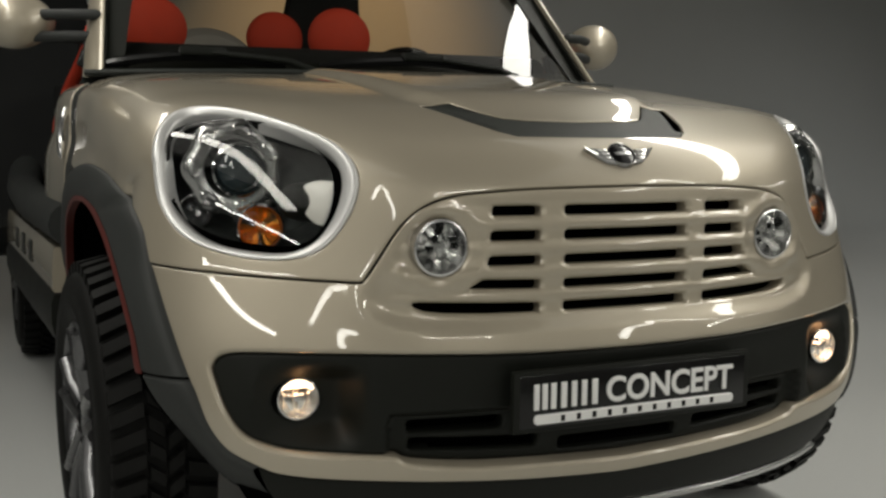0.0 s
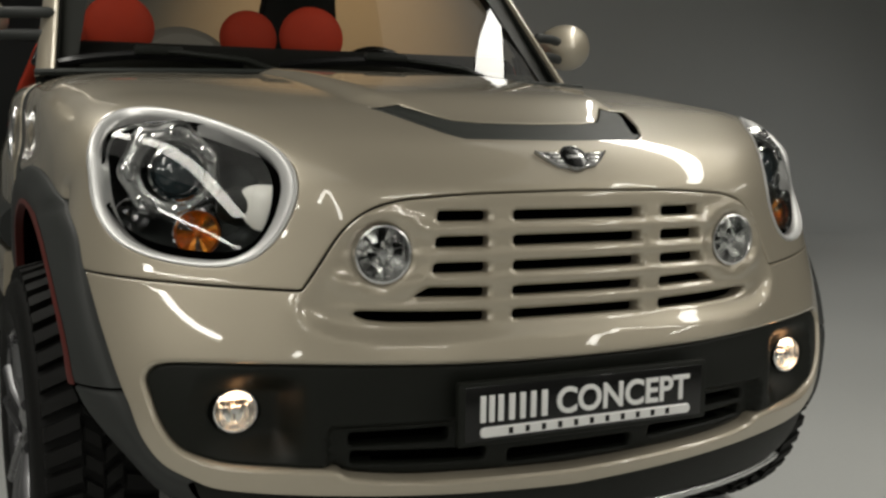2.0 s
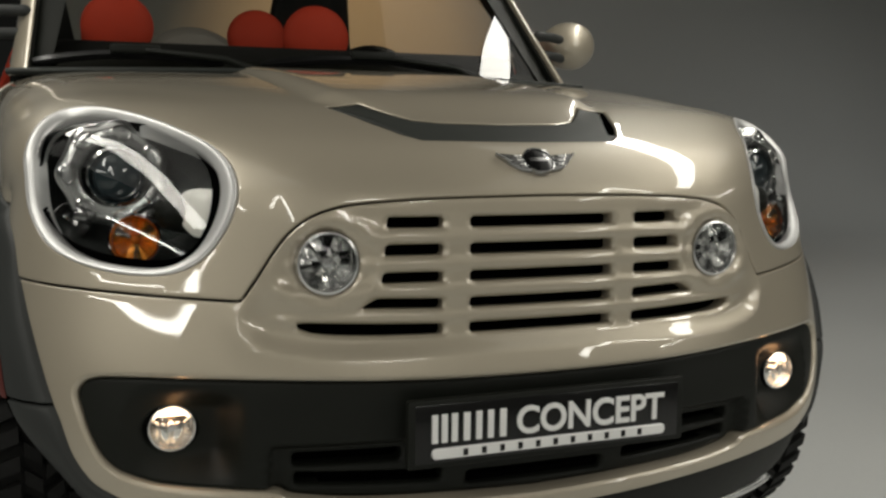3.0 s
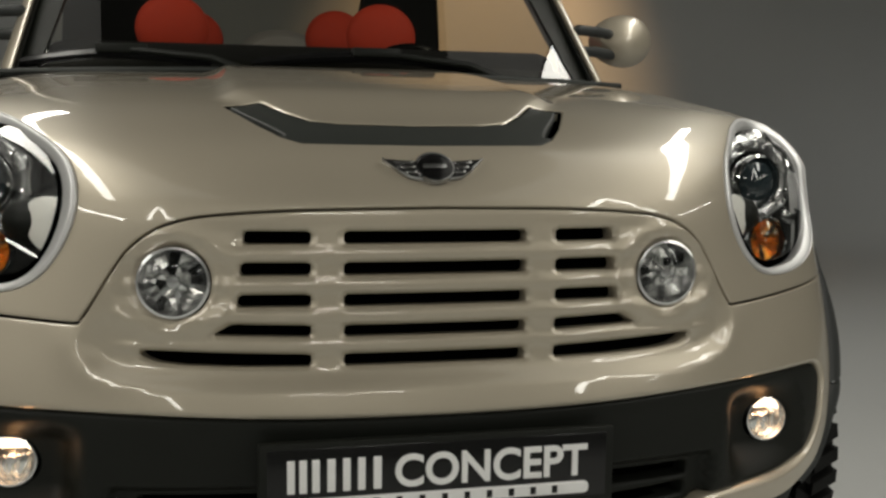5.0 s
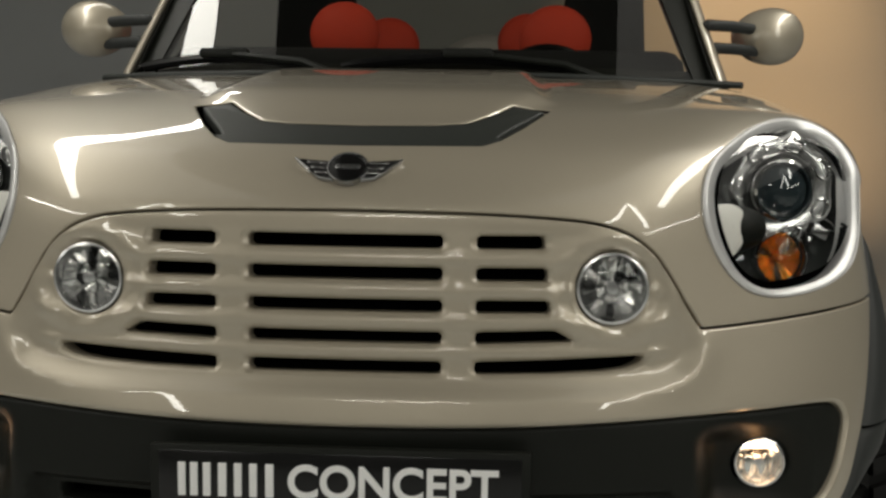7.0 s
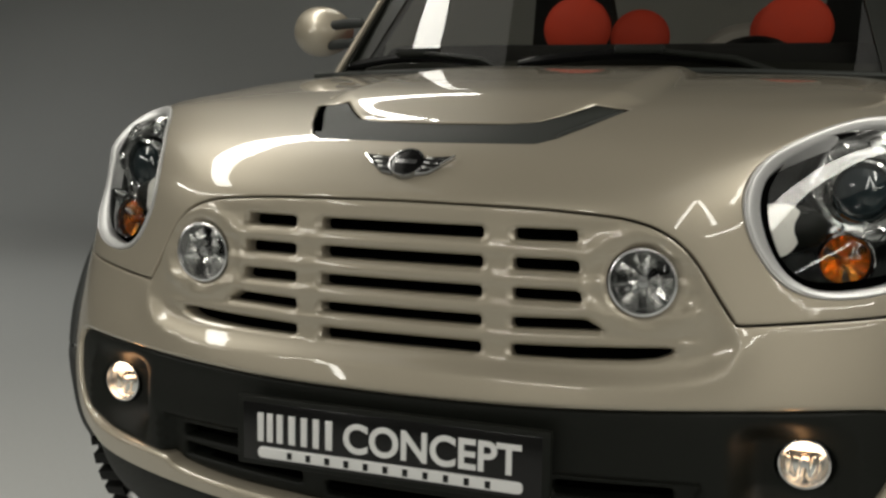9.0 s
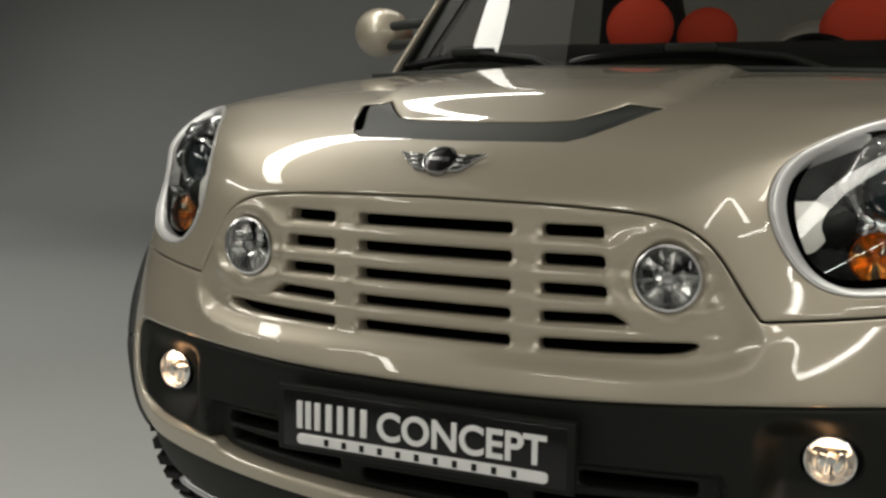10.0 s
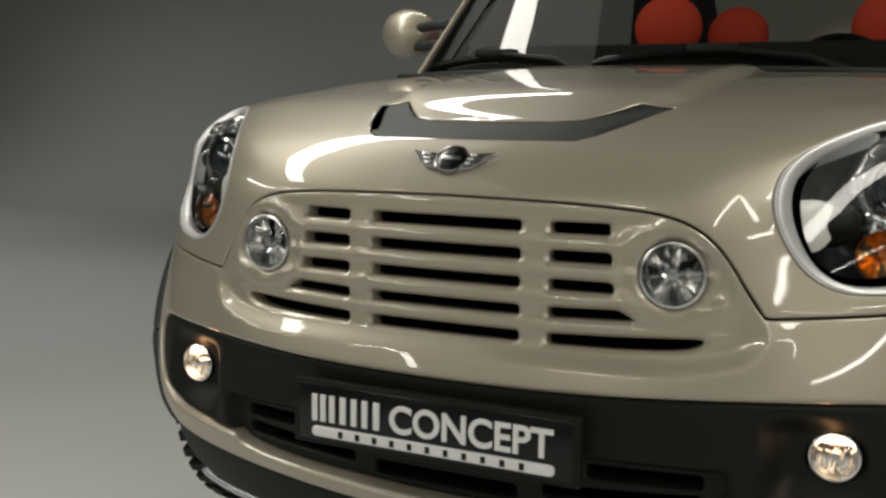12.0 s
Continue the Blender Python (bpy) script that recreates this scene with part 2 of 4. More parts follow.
def skin(s, v):
    """Place on the skin. s: 0 at the centre line, 1 at the flank, beyond it straight on; v: up the nose and back over the bonnet."""
    y, z, w, sweep, drop, p, q, cut = section(v)
    a = min(abs(s), 1.0)
    th = a * math.pi / 2
    sx = math.sin(th) ** (2 / p)
    cy = math.cos(th) ** (2 / p) if a < 1 else 0.0
    zz = (1 - min(1, sx ** q)) ** (1 / q)
    e = max(abs(s) - 1, 0.0)
    L = math.hypot(sweep, drop)
    x = w * sx
    y += cut * step_up(0.42, 0.86, sx) * (1 - 0.5 * step_up(0.84, 1.04, sx))
    # rounded bar under the grille
    y -= 0.010 * math.exp(-((v - 0.295) / 0.040) ** 2) * (1 - step_up(0.16, 0.44, abs(s)))
    # power bulge of the bonnet
    w = 0.17 + 0.10 * step_up(0.86, 1.05, v)
    rise = 0.019 * (1 - step_up(w - 0.015, w + 0.06, x)) * step_up(0.845, 1.06, v)
    # below the shoulder the flank runs down, further back also rearward, and swells a little
    back = step_up(1.0, 1.4, v)
    x += 0.030 * step_up(0.93, 1.16, abs(s)) * step_up(0.95, 1.35, v)
    x += 0.030 * step_up(1.5, 2.25, v) * step_up(0.70, 1.02, abs(s))
    # the headlamps stand on low swellings with a valley towards the bonnet's crown
    eye = math.hypot((abs(s) - 0.610) / 0.225, (v - 0.760) / 0.290)
    swell = 0.008 * (1 - step_up(0.88, 1.75, eye)) * step_up(0.50, 0.85, v)
    x += 0.30 * swell
    return Vector((math.copysign(x, s), y - 0.75 * swell + sweep * (1 - cy) + e * back * sweep / L, z + 0.50 * swell - drop * (1 - zz) - e * (1 - back + back * drop / L) + rise))


def skin_normal(s, v):
    h = 2e-3
    s0 = s if abs(s) > 2 * h else 2 * h * (1 if s >= 0 else -1)
    ds = skin(s0 + h, v) - skin(s0 - h, v)
    dv = skin(s, v + h) - skin(s, v - h)
    n = ds.cross(dv).normalized()
    return n


KS = 0.95  # metres of width to one s


def at(s, v, off=0.0):
    return skin(s, v) + skin_normal(s, v) * off


def from_xz(x, z, hint=0.5):
    """The (s, v) of the point of the nose that stands at x, z in front view."""
    s, v = x, hint
    for _ in range(30):
        p = skin(s, v)
        e = Vector((x - p.x, z - p.z))
        if e.length < 1e-6:
            break
        a, b = (skin(s + 1e-4, v) - p) / 1e-4, (skin(s, v + 1e-4) - p) / 1e-4
        det = a.x * b.z - b.x * a.z
        s += max(-0.1, min(0.1, (e.x * b.z - b.x * e.y) / det))
        v += max(-0.1, min(0.1, (a.x * e.y - e.x * a.z) / det))
    return s, v


def inside(poly, pts):
    """Which points lie in the polygon."""
    P = np.asarray(poly)
    X, Y = pts[:, 0], pts[:, 1]
    res = np.zeros(len(pts), bool)
    x0, y0 = P[-1]
    for x1, y1 in P:
        c = ((y1 > Y) != (y0 > Y))
        with np.errstate(divide="ignore", invalid="ignore"):
            res ^= c & (X < (x0 - x1) * (Y - y1) / ((y0 - y1) if y0 != y1 else 1e-12) + x1)
        x0, y0 = x1, y1
    return res


def edge_distance(poly, pts):
    P = np.asarray(poly)
    Q = np.roll(P, -1, 0)
    best = np.full(len(pts), 1e9)
    for a, b in zip(P, Q):
        d = b - a
        L = d @ d
        if L < 1e-14:
            continue
        t = np.clip(((pts - a) @ d) / L, 0, 1)
        best = np.minimum(best, np.hypot(*(pts - a - t[:, None] * d).T))
    return best


def resample(poly, step, closed=True):
    P = np.asarray(poly, float)
    Q = np.vstack([P, P[:1]]) if closed else P
    L = np.concatenate([[0], np.cumsum(np.hypot(*np.diff(Q, axis=0).T))])
    n = max(8, int(L[-1] / step))
    u = np.linspace(0, L[-1], n, endpoint=not closed)
    return np.stack([np.interp(u, L, Q[:, 0]), np.interp(u, L, Q[:, 1])], 1)


def grown(poly, d):
    """Polygon moved outwards by d (inwards: minus)."""
    P = np.asarray(poly, float)
    t = np.roll(P, -1, 0) - np.roll(P, 1, 0)
    t /= np.maximum(np.hypot(*t.T), 1e-9)[:, None]
    area = 0.5 * np.sum(P[:, 0] * np.roll(P[:, 1], -1) - P[:, 1] * np.roll(P[:, 0], -1))
    n = np.stack([t[:, 1], -t[:, 0]], 1) * (1 if area > 0 else -1)
    return P + n * d


def eased_loop(loop, n=120, sigma=2.0):
    """A closed loop at even steps with its small kinks smoothed away."""
    P = np.asarray([(s * 0.95, v) for s, v in loop], float)
    Q = np.vstack([P, P[:1]])
    L = np.concatenate([[0], np.cumsum(np.hypot(*np.diff(Q, axis=0).T))])
    u = np.linspace(0, L[-1], n, endpoint=False)
    E = np.stack([np.interp(u, L, Q[:, 0]), np.interp(u, L, Q[:, 1])], 1)
    k = np.arange(-8, 9)
    g = np.exp(-0.5 * (k / sigma) ** 2)
    g /= g.sum()
    out = sum(w * np.roll(E, -i, 0) for i, w in zip(k, g))
    return [(a / 0.95, v) for a, v in out]


def from_yz(points, s, v):
    """The (s, v) of points of the flank given in side view, one after the other."""
    out = []
    for y, z in points:
        for _ in range(40):
            p = skin(s, v)
            ey, ez = y - p.y, z - p.z
            if abs(ey) + abs(ez) < 1e-6:
                break
            a, b = (skin(s + 1e-4, v) - p) / 1e-4, (skin(s, v + 1e-4) - p) / 1e-4
            det = a.y * b.z - b.y * a.z
            if abs(det) < 1e-9:
                break
            s += max(-0.05, min(0.05, (ey * b.z - b.y * ez) / det))
            v += max(-0.05, min(0.05, (a.y * ez - ey * a.z) / det))
        out.append((s, v))
    return out


def mirror_loop(half):
    """A loop on both sides from the half at s >= 0, whose ends lie on the centre line."""
    return [(s, v) for s, v in half] + [(-s, v) for s, v in reversed(half) if abs(s) > 1e-6]


def panel(name, outline, holes=(), mat=None, parent=None, label="", step=0.016, edge=0.003, hole_edge=0.004, base=0.0, flange=0.018,
          relief=None, fine=0.007):
    """A sheet of the skin cut to an outline in (s, v), with holes, rolled edges and a flange turned inwards."""
    def scaled(loop):
        return np.asarray([(s * KS, v) for s, v in loop])
    loops = [resample(scaled(outline), fine)] + [resample(scaled(h), min(fine, 0.006)) for h in holes]
    rad = [edge] + [hole_edge] * len(holes)
    lo, hi = loops[0].min(0), loops[0].max(0)
    gx, gy = np.meshgrid(np.arange(lo[0], hi[0], step), np.arange(lo[1], hi[1], step))
    gx[1::2] += step / 2
    grid = np.stack([gx.ravel(), gy.ravel()], 1)
    keep = inside(loops[0], grid)
    for h in loops[1:]:
        keep &= ~inside(h, grid)
    grid = grid[keep]
    near = np.full(len(grid), 1e9)
    for L, r in zip(loops, rad):
        near = np.minimum(near, edge_distance(L, grid) - r)
    grid = grid[near > step * 0.35]
    pts = [grid]
    for i, (L, r) in enumerate(zip(loops, rad)):
        for k in (0.3, 1.0):
            ring = grown(L, (-r if i == 0 else r) * k)
            ok = inside(loops[0], ring)
            for j, h in enumerate(loops[1:]):
                ok &= ~inside(h, ring)
            pts.append(ring[ok])
    allp = np.vstack(loops + pts)
    edges = []
    o = 0
    for L in loops:
        n = len(L)
        edges += [(o + i, o + (i + 1) % n) for i in range(n)]
        o += n
    from mathutils import geometry
    co, _, tri, _, _, _ = geometry.delaunay_2d_cdt([Vector(p) for p in allp], edges, [], 0, 1e-7)
    co = np.array([tuple(c) for c in co])
    tri = np.array([f for f in tri if len(f) == 3])
    mid = co[tri].mean(1)
    ok = inside(loops[0], mid)
    for h in loops[1:]:
        ok &= ~inside(h, mid)
    tri = tri[ok]
    def offset(q):
        """Rolled edges and relief at points of the sheet."""
        out = np.zeros(len(q))
        for k, (L, r) in enumerate(zip(loops, rad)):
            lo_, hi_ = L.min(0) - 2 * r, L.max(0) + 2 * r
            near_ = np.where(((q > lo_) & (q < hi_)).all(1))[0] if k else np.arange(len(q))
            if not len(near_):
                continue
            dist = edge_distance(L, q[near_])
            dist = np.where(inside(L, q[near_]) == (k == 0), dist, -dist)
            d = np.clip(1 - dist / r, 0, 0.985)
            out[near_] = np.minimum(out[near_], -r * (1 - np.sqrt(1 - d * d)))
        return base + out + (relief(q) if relief else 0.0)

    def places(q, off):
        return np.array([at(a / KS, v, o) for (a, v), o in zip(q, off)])

    h = 6e-4
    P = places(co, offset(co))
    da, dv = np.array([h, 0.0]), np.array([0.0, h])
    N = np.cross(places(co + da, offset(co + da)) - places(co - da, offset(co - da)), places(co + dv, offset(co + dv)) - places(co - dv, offset(co - dv)))
    N /= np.maximum(np.linalg.norm(N, axis=1), 1e-12)[:, None]
    used = np.unique(tri)
    index = {int(k): i for i, k in enumerate(used)}
    faces = [tuple(index[int(k)] for k in f) for f in tri]
    P, N, co = P[used], N[used], co[used]
    sheet = len(faces)
    half = set()
    for f in faces:
        half.update(((f[0], f[1]), (f[1], f[2]), (f[2], f[0])))
    rim = [(x, y) for x, y in half if (y, x) not in half]
    extra, pts3 = {}, P.tolist()
    for x, y in sorted(rim):
        for k in (x, y):
            if k not in extra:
                extra[k] = len(pts3)
                pts3.append(tuple(Vector(P[k]) - skin_normal(co[k][0] / KS, co[k][1]) * flange))
    for x, y in sorted(rim):
        faces.append((y, x, extra[x], extra[y]))
    me = bpy.data.meshes.new(name)
    me.from_pydata(pts3, [], faces)
    ob = mesh_part(name, me, mat, parent, label, sharp=50)
    ways = []
    for k, p in enumerate(me.polygons):
        for i in p.vertices:
            ways.append(tuple(N[i]) if k < sheet else (0.0, 0.0, 0.0))
    me.normals_split_custom_set(ways)
    return ob


# ---- studio ----
def studio():
    """Floor, cove and walls; the back wall curves up from the floor."""
    R, Y, X, H = 1.6, 8.0, 12.0, 5.0
    prof = [(-6.0, 0.0), (Y - R, 0.0)] + [(Y - R + R * math.sin(a), R - R * math.cos(a)) for a in np.linspace(0.1, math.pi / 2, 14)] + [(Y, H)]
    ys = [p for p in prof]
    bm = loft([[(x, y, z) for y, z in ys[:2]] for x in (-X, X)], closed=False)
    bmesh.ops.subdivide_edges(bm, edges=bm.edges[:], cuts=6, use_grid_fill=True)
    tagged(part("floor", bm, FLOOR_M, smooth=False), "pale grey painted studio floor, seamless", "floor", kind="structure")
    bm = loft([[(x, y, z) for y, z in ys[1:]] for x in (-X, X)], closed=False)
    tagged(part("wall_back", bm, FLOOR_M, sharp=60), "grey studio backdrop that curves up from the floor", "wall", kind="structure")
    for name, size, c in (("wall_left", (0.2, 14.2, H), (-X - 0.1, 1, H / 2)), ("wall_right", (0.2, 14.2, H), (X + 0.1, 1, H / 2)),
                          ("wall_front", (2 * X, 0.2, H), (0, -6.1, H / 2))):
        tagged(part(name, box(size, c), WALL_M, smooth=False), "plain dark grey studio wall", "wall", kind="structure")
    tagged(part("ceiling", box((2 * X + 0.4, 14.4, 0.2), (0, 1, H + 0.1)), CEIL_M, smooth=False), "black studio ceiling", "ceiling", kind="structure")


studio()


def frame_of(place, facing, up):
    """Pose whose -Z looks along facing with Y towards up."""
    f = Vector(facing).normalized()
    x = f.cross(Vector(up)).normalized()
    y = x.cross(f)
    m = Matrix((x, y, -f)).transposed().to_4x4()
    m.translation = place
    return m


def softbox(label, m, width, length, strength, rods, colour=(1.0, 0.97, 0.88)):
    """Studio light: a black housing with a glowing cloth front, held by rods that end at the given places."""
    root = new("softbox")
    root.matrix_world = m
    tagged(root, label, "studio light", group="studio lights")
    w, l = width / 2, length / 2
    outer = [(-w - .02, -l - .02, 0.0), (w + .02, -l - .02, 0.0), (w + .02, l + .02, 0.0), (-w - .02, l + .02, 0.0)]
    back = [(x * 0.6, y * 0.9, 0.16) for x, y, z in outer]
    bm = loft([outer, back])
    bm.faces.new([v for v in bm.verts][4:8])
    part("housing", bm, HOUSING, root, smooth=False)
    cloth = SOFT.copy()
    cloth.node_tree.nodes["Principled BSDF"].inputs["Emission Strength"].default_value = strength
    cloth.node_tree.nodes["Principled BSDF"].inputs["Emission Color"].default_value = (*colour, 1)
    bm = bmesh.new()
    bm.faces.new([bm.verts.new(p) for p in ((-w, -l, -0.005), (w, -l, -0.005), (w, l, -0.005), (-w, l, -0.005))])
    part("diffuser", bm, cloth, root, "glowing white cloth", smooth=False)
    inv = m.inverted()
    for (px, py), end in rods:
        a = Vector((px, py, 0.14))
        part("rod", tube([a, inv @ Vector(end)], 0.012, 8), HOUSING, root, "thin black rod")
    return root


CEIL = 5.0


def hung(m, l):
    return [((0, k * l), (*(m @ Vector((0, k * l, 0.14))).to_2d(), CEIL)) for k in (-0.4, 0.4)]


def ribbon_light(label, points, width, strength, taper=0.0, rear=0.0, target=(0.0, 0.3, 0.9), drop=(0.1, 0.5, 0.9), colour=(1.0, 0.97, 0.88)):
    """Bent strip light hung from the ceiling: a glowing cloth that follows the points and faces the target, in a black housing."""
    pts = [Vector(p) for p in spline(points, 0.125)]
    centre = sum(pts, Vector()) / len(pts)
    root = new("strip_light")
    root.location = centre
    tagged(root, label, "studio light", group="studio lights")
    front, back = [], []
    for i, p in enumerate(pts):
        d = (pts[min(i + 1, len(pts) - 1)] - pts[max(i - 1, 0)]).normalized()
        f = (Vector(target) - p)
        f = (f - d * f.dot(d)).normalized()
        x = f.cross(d).normalized()
        w = width / 2 * (1 - taper * (1 - step_up(0.4, 1.3, p.y)) if taper else 1)
        w *= 1 - rear * step_up(1.6, 2.3, p.y)
        q = p - centre
        front.append([q - x * w + f * 0.004, q + x * w + f * 0.004])
        back.append([q - x * (w + .015), q - x * w * .7 - f * .10, q + x * w * .7 - f * .10, q + x * (w + .015)])
    cloth = SOFT.copy()
    cloth.node_tree.nodes["Principled BSDF"].inputs["Emission Strength"].default_value = strength
    cloth.node_tree.nodes["Principled BSDF"].inputs["Emission Color"].default_value = (*colour, 1)
    part("diffuser", loft(front, closed=False), cloth, root, "glowing white cloth", smooth=False)
    part("housing", loft(back, closed=False), HOUSING, root, smooth=False)
    for k in drop:
        q = Vector(back[int(k * (len(back) - 1))][1])
        part("rod", tube([q, Vector((q.x, q.y, 5.0 - centre.z))], 0.012, 8), HOUSING, root, "thin black rod")
    return root


for side in (-1, 1):
    over = ((0.98, 2.85, 2.55), (1.18, 2.4, 2.55), (1.37, 1.9, 2.55), (1.52, 1.4, 2.55), (1.62, 0.5, 2.53), (2.02, -0.35, 2.48), (2.40, -1.0, 2.28), (2.56, -1.4, 2.02))
    if side > 0:
        over = ((2.10, 2.75, 2.55), (1.88, 2.3, 2.55), (1.74, 1.8, 2.55), (1.66, 1.3, 2.55), (1.72, 0.5, 2.53), (2.04, -0.35, 2.48), (2.40, -1.0, 2.28), (2.56, -1.4, 2.02))
    ribbon_light("long white strip light bent over the car's side", [(side * x, y, z) for x, y, z in over], 0.20, 15, rear=0.60)
    ribbon_light("level white strip light beside the car's front", [(side * 2.5, y, z) for y, z in (((-0.3, 1.34), (-1.0, 1.27), (-2.2, 1.10)) if side > 0 else ((-0.25, 1.38), (-1.0, 1.37), (-1.85, 1.35)))], 0.014 if side > 0 else 0.036, 28)
    # made-up strip, bent so that the bonnet mirrors a peaked highlight
    arch_ = ((-2.04, 1.34), (-2.27, 1.95), (-2.47, 2.75), (-2.62, 2.98), (-2.86, 2.72), (-3.30, 2.10), (-4.05, 1.36)) if side > 0 else ((-2.97, 1.58), (-3.07, 1.80), (-3.25, 2.25), (-3.46, 2.53), (-3.72, 2.28), (-4.10, 1.75), (-4.85, 1.22))
    ribbon_light("added arched white strip light ahead of the car's corner, for the bonnet's peaked highlight", [(side * 2.65, y, z) for y, z in arch_], 0.11, 17)
m = frame_of((0.0, -4.7, 2.10), (0.0, 1.0, -0.3), (0, 0, 1))
softbox("slim white strip light in front of the car", m, 1.5, 0.10, 36, [((0.0, 0.0), (0.0, -4.85, CEIL))])
for side in (-1, 1):
    m = frame_of((side * 3.9, -0.9, 4.6), (0.0, 0.0, -1.0), (0, 1, 0))
    softbox("wide dim overhead silk beside the car", m, 4.2, 7.4, 0.40, hung(m, 7.4))
for side in (-1, 1):
    for x, y, to, power, cone in ((8.4, 3.2, (8.0, 4.6, 0.0), 175 if side > 0 else 220, 104), (4.0, 2.3, (4.0, 2.5, 0.0), 85 if side > 0 else 150, 74)):
        wash = new("studio_spot", bpy.data.lights.new("studio_spot", "SPOT"))
        wash.data.energy, wash.data.color, wash.data.spot_size, wash.data.spot_blend = power, (1.0, 1.0, 0.95), radians(cone), 1.0
        wash.data.shadow_soft_size = 0.15
        wash.matrix_world = look((side * x, y, 4.4), (side * to[0], to[1], to[2]))
        tagged(wash, "white spotlight aimed at the studio floor", "studio light")
spot = new("backdrop_spot", bpy.data.lights.new("backdrop_spot", "SPOT"))
spot.data.energy, spot.data.color, spot.data.spot_size, spot.data.spot_blend = 640, (1.0, 0.60, 0.27), radians(50), 1.0
spot.data.shadow_soft_size = 0.1
spot.matrix_world = look((2.3, 5.0, 4.7), (2.3, 8.0, 1.65))
tagged(spot, "warm spotlight aimed at the backdrop", "studio light")

# ---- the car ----
car = tagged(new("car"), "champagne beige metallic off-road show car with black trim", "car")

BEZEL_TOP_AT = [(0.0, 0.615), (0.121, 0.612), (0.2, 0.606), (0.255, 0.597), (0.296, 0.577), (0.329, 0.541), (0.360, 0.478), (0.381, 0.437)]
BEZEL_LOW_AT = [(0.381, 0.437), (0.384, 0.400), (0.357, 0.361), (0.297, 0.342), (0.223, 0.337), (0.098, 0.338), (0.0, 0.339)]
BEZEL_TOP, BEZEL_LOW = spline(BEZEL_TOP_AT), spline(BEZEL_LOW_AT)
SHUT = spline([(0.381, 0.437), (0.60, 0.447), (0.835, 0.455)])
# outer edge of the wheel arch trim on the skin, from the bumper's foot over the wheel, and its inner edge round the tyre
ARCH_LOW = [(.561, .098), (.619, .125), (.663, .171), (.691, .227), (.708, .254), (.758, .342), (.803, .414), (.835, .455)]
_p = skin(.835, .455)
ARCH_HIGH = from_yz(spline([(_p.y, _p.z), (0.389, 0.850), (0.49, 0.893), (0.62, 0.924), (0.80, 0.944), (1.0, 0.945), (1.20, 0.922), (1.36, 0.87), (1.47, 0.78)]), .835, .455)
ARCH_IN = [(.62, .235, .30), (.73, .245, .362), (.80, .258, .442), (.867, .277, .528), (.891, .305, .582), (.897, .322, .643), (.906, .385, .717), (.913, .49, .788),
           (.915, .60, .825), (.917, .72, .852), (.918, .86, .862), (.918, .99, .857), (.918, 1.10, .842), (.918, 1.23, .80), (.915, 1.31, .73), (.91, 1.36, .60)]
ARCH = ARCH_HIGH[:25]
_s, _v = ARCH[-1]
SHUT_REAR = [(1.08, 1.665), (1.03, 1.705), (1.0, 1.75), (0.95, 1.785), (0.87, 1.825), (0.78, 1.855)]
REAR = spline([(_s, _v)] + SHUT_REAR + [(0.686, 1.86), (0.55, 1.80), (0.4, 1.755), (0.2, 1.725), (0.0, 1.71)])
RING = spline([(.547, .988), (.610, 1.004), (.680, .972), (.755, .885), (.822, .745), (.842, .610), (.772, .530), (.704, .500), (.630, .482), (.560, .473), (.503, .472), (.461, .480), (.434, .500), (.413, .535),
               (.397, .575), (.386, .620), (.383, .660), (.389, .700), (.407, .765), (.447, .864), (.491, .932)], closed=True)
GLASS = spline([(.585, .978), (.645, .962), (.712, .890), (.767, .785), (.808, .665), (.806, .610), (.772, .564), (.710, .526), (.650, .503), (.600, .494), (.542, .490), (.491, .489), (.466, .499), (.447, .525),
                (.434, .565), (.423, .616), (.419, .663), (.426, .715), (.441, .780), (.469, .846), (.515, .918)], closed=True)
RING, GLASS = eased_loop(RING), eased_loop(GLASS)
GLASS = [(a * 0.76 + c * 0.24, b * 0.78 + d * 0.22) for (a, b), (c, d) in zip(GLASS, RING)]
INSERT = spline([(0.0, .298), (.126, .300), (.257, .306), (.431, .310), (.56, .310), (.628, .303), (.652, .280), (.644, .25), (.622, .20), (.585, .158),
                 (.52, .132), (.44, .122), (.330, .115), (.300, .099), (.22, .085), (.131, .078), (0.0, .070)])
SKIRT = spline(ARCH_LOW[::-1]) + spline([(.561, .098), (.50, .079), (.317, .062), (.127, .044), (0.0, .034)])[1:]


def flip(loop):
    return [(-s, v) for s, v in loop]


def xz_loop(points, hint=0.5):
    return [from_xz(x, z, hint) for x, z in points]


def soft_rect(x0, x1, z0, z1, r):
    """Rounded rectangle in front view, a little taller at the mid."""
    out = []
    for cx, cz, a0 in ((x1 - r, z1 - r, 0), (x0 + r, z1 - r, 90), (x0 + r, z0 + r, 180), (x1 - r, z0 + r, 270)):
        out += [(cx + r * math.cos(radians(a0 + k)), cz + r * math.sin(radians(a0 + k))) for k in (0, 30, 60, 90)]
    return out


def round_poly(points, r):
    """Polygon with its corners rounded."""
    out = []
    n = len(points)
    for i in range(n):
        a, b, c = (Vector(points[(i + k) % n]) for k in (-1, 0, 1))
        d1, d2 = min(r, (a - b).length * .45), min(r, (c - b).length * .45)
        p, q = b + (a - b).normalized() * d1, b + (c - b).normalized() * d2
        for t in (0, .25, .5, .75, 1):
            out.append(tuple((1 - t) ** 2 * p + 2 * t * (1 - t) * b + t * t * q))
    return out


def disc(x, z, r, n=40):
    return [(x + r * math.cos(2 * math.pi * k / n), z + r * math.sin(2 * math.pi * k / n)) for k in range(n)]


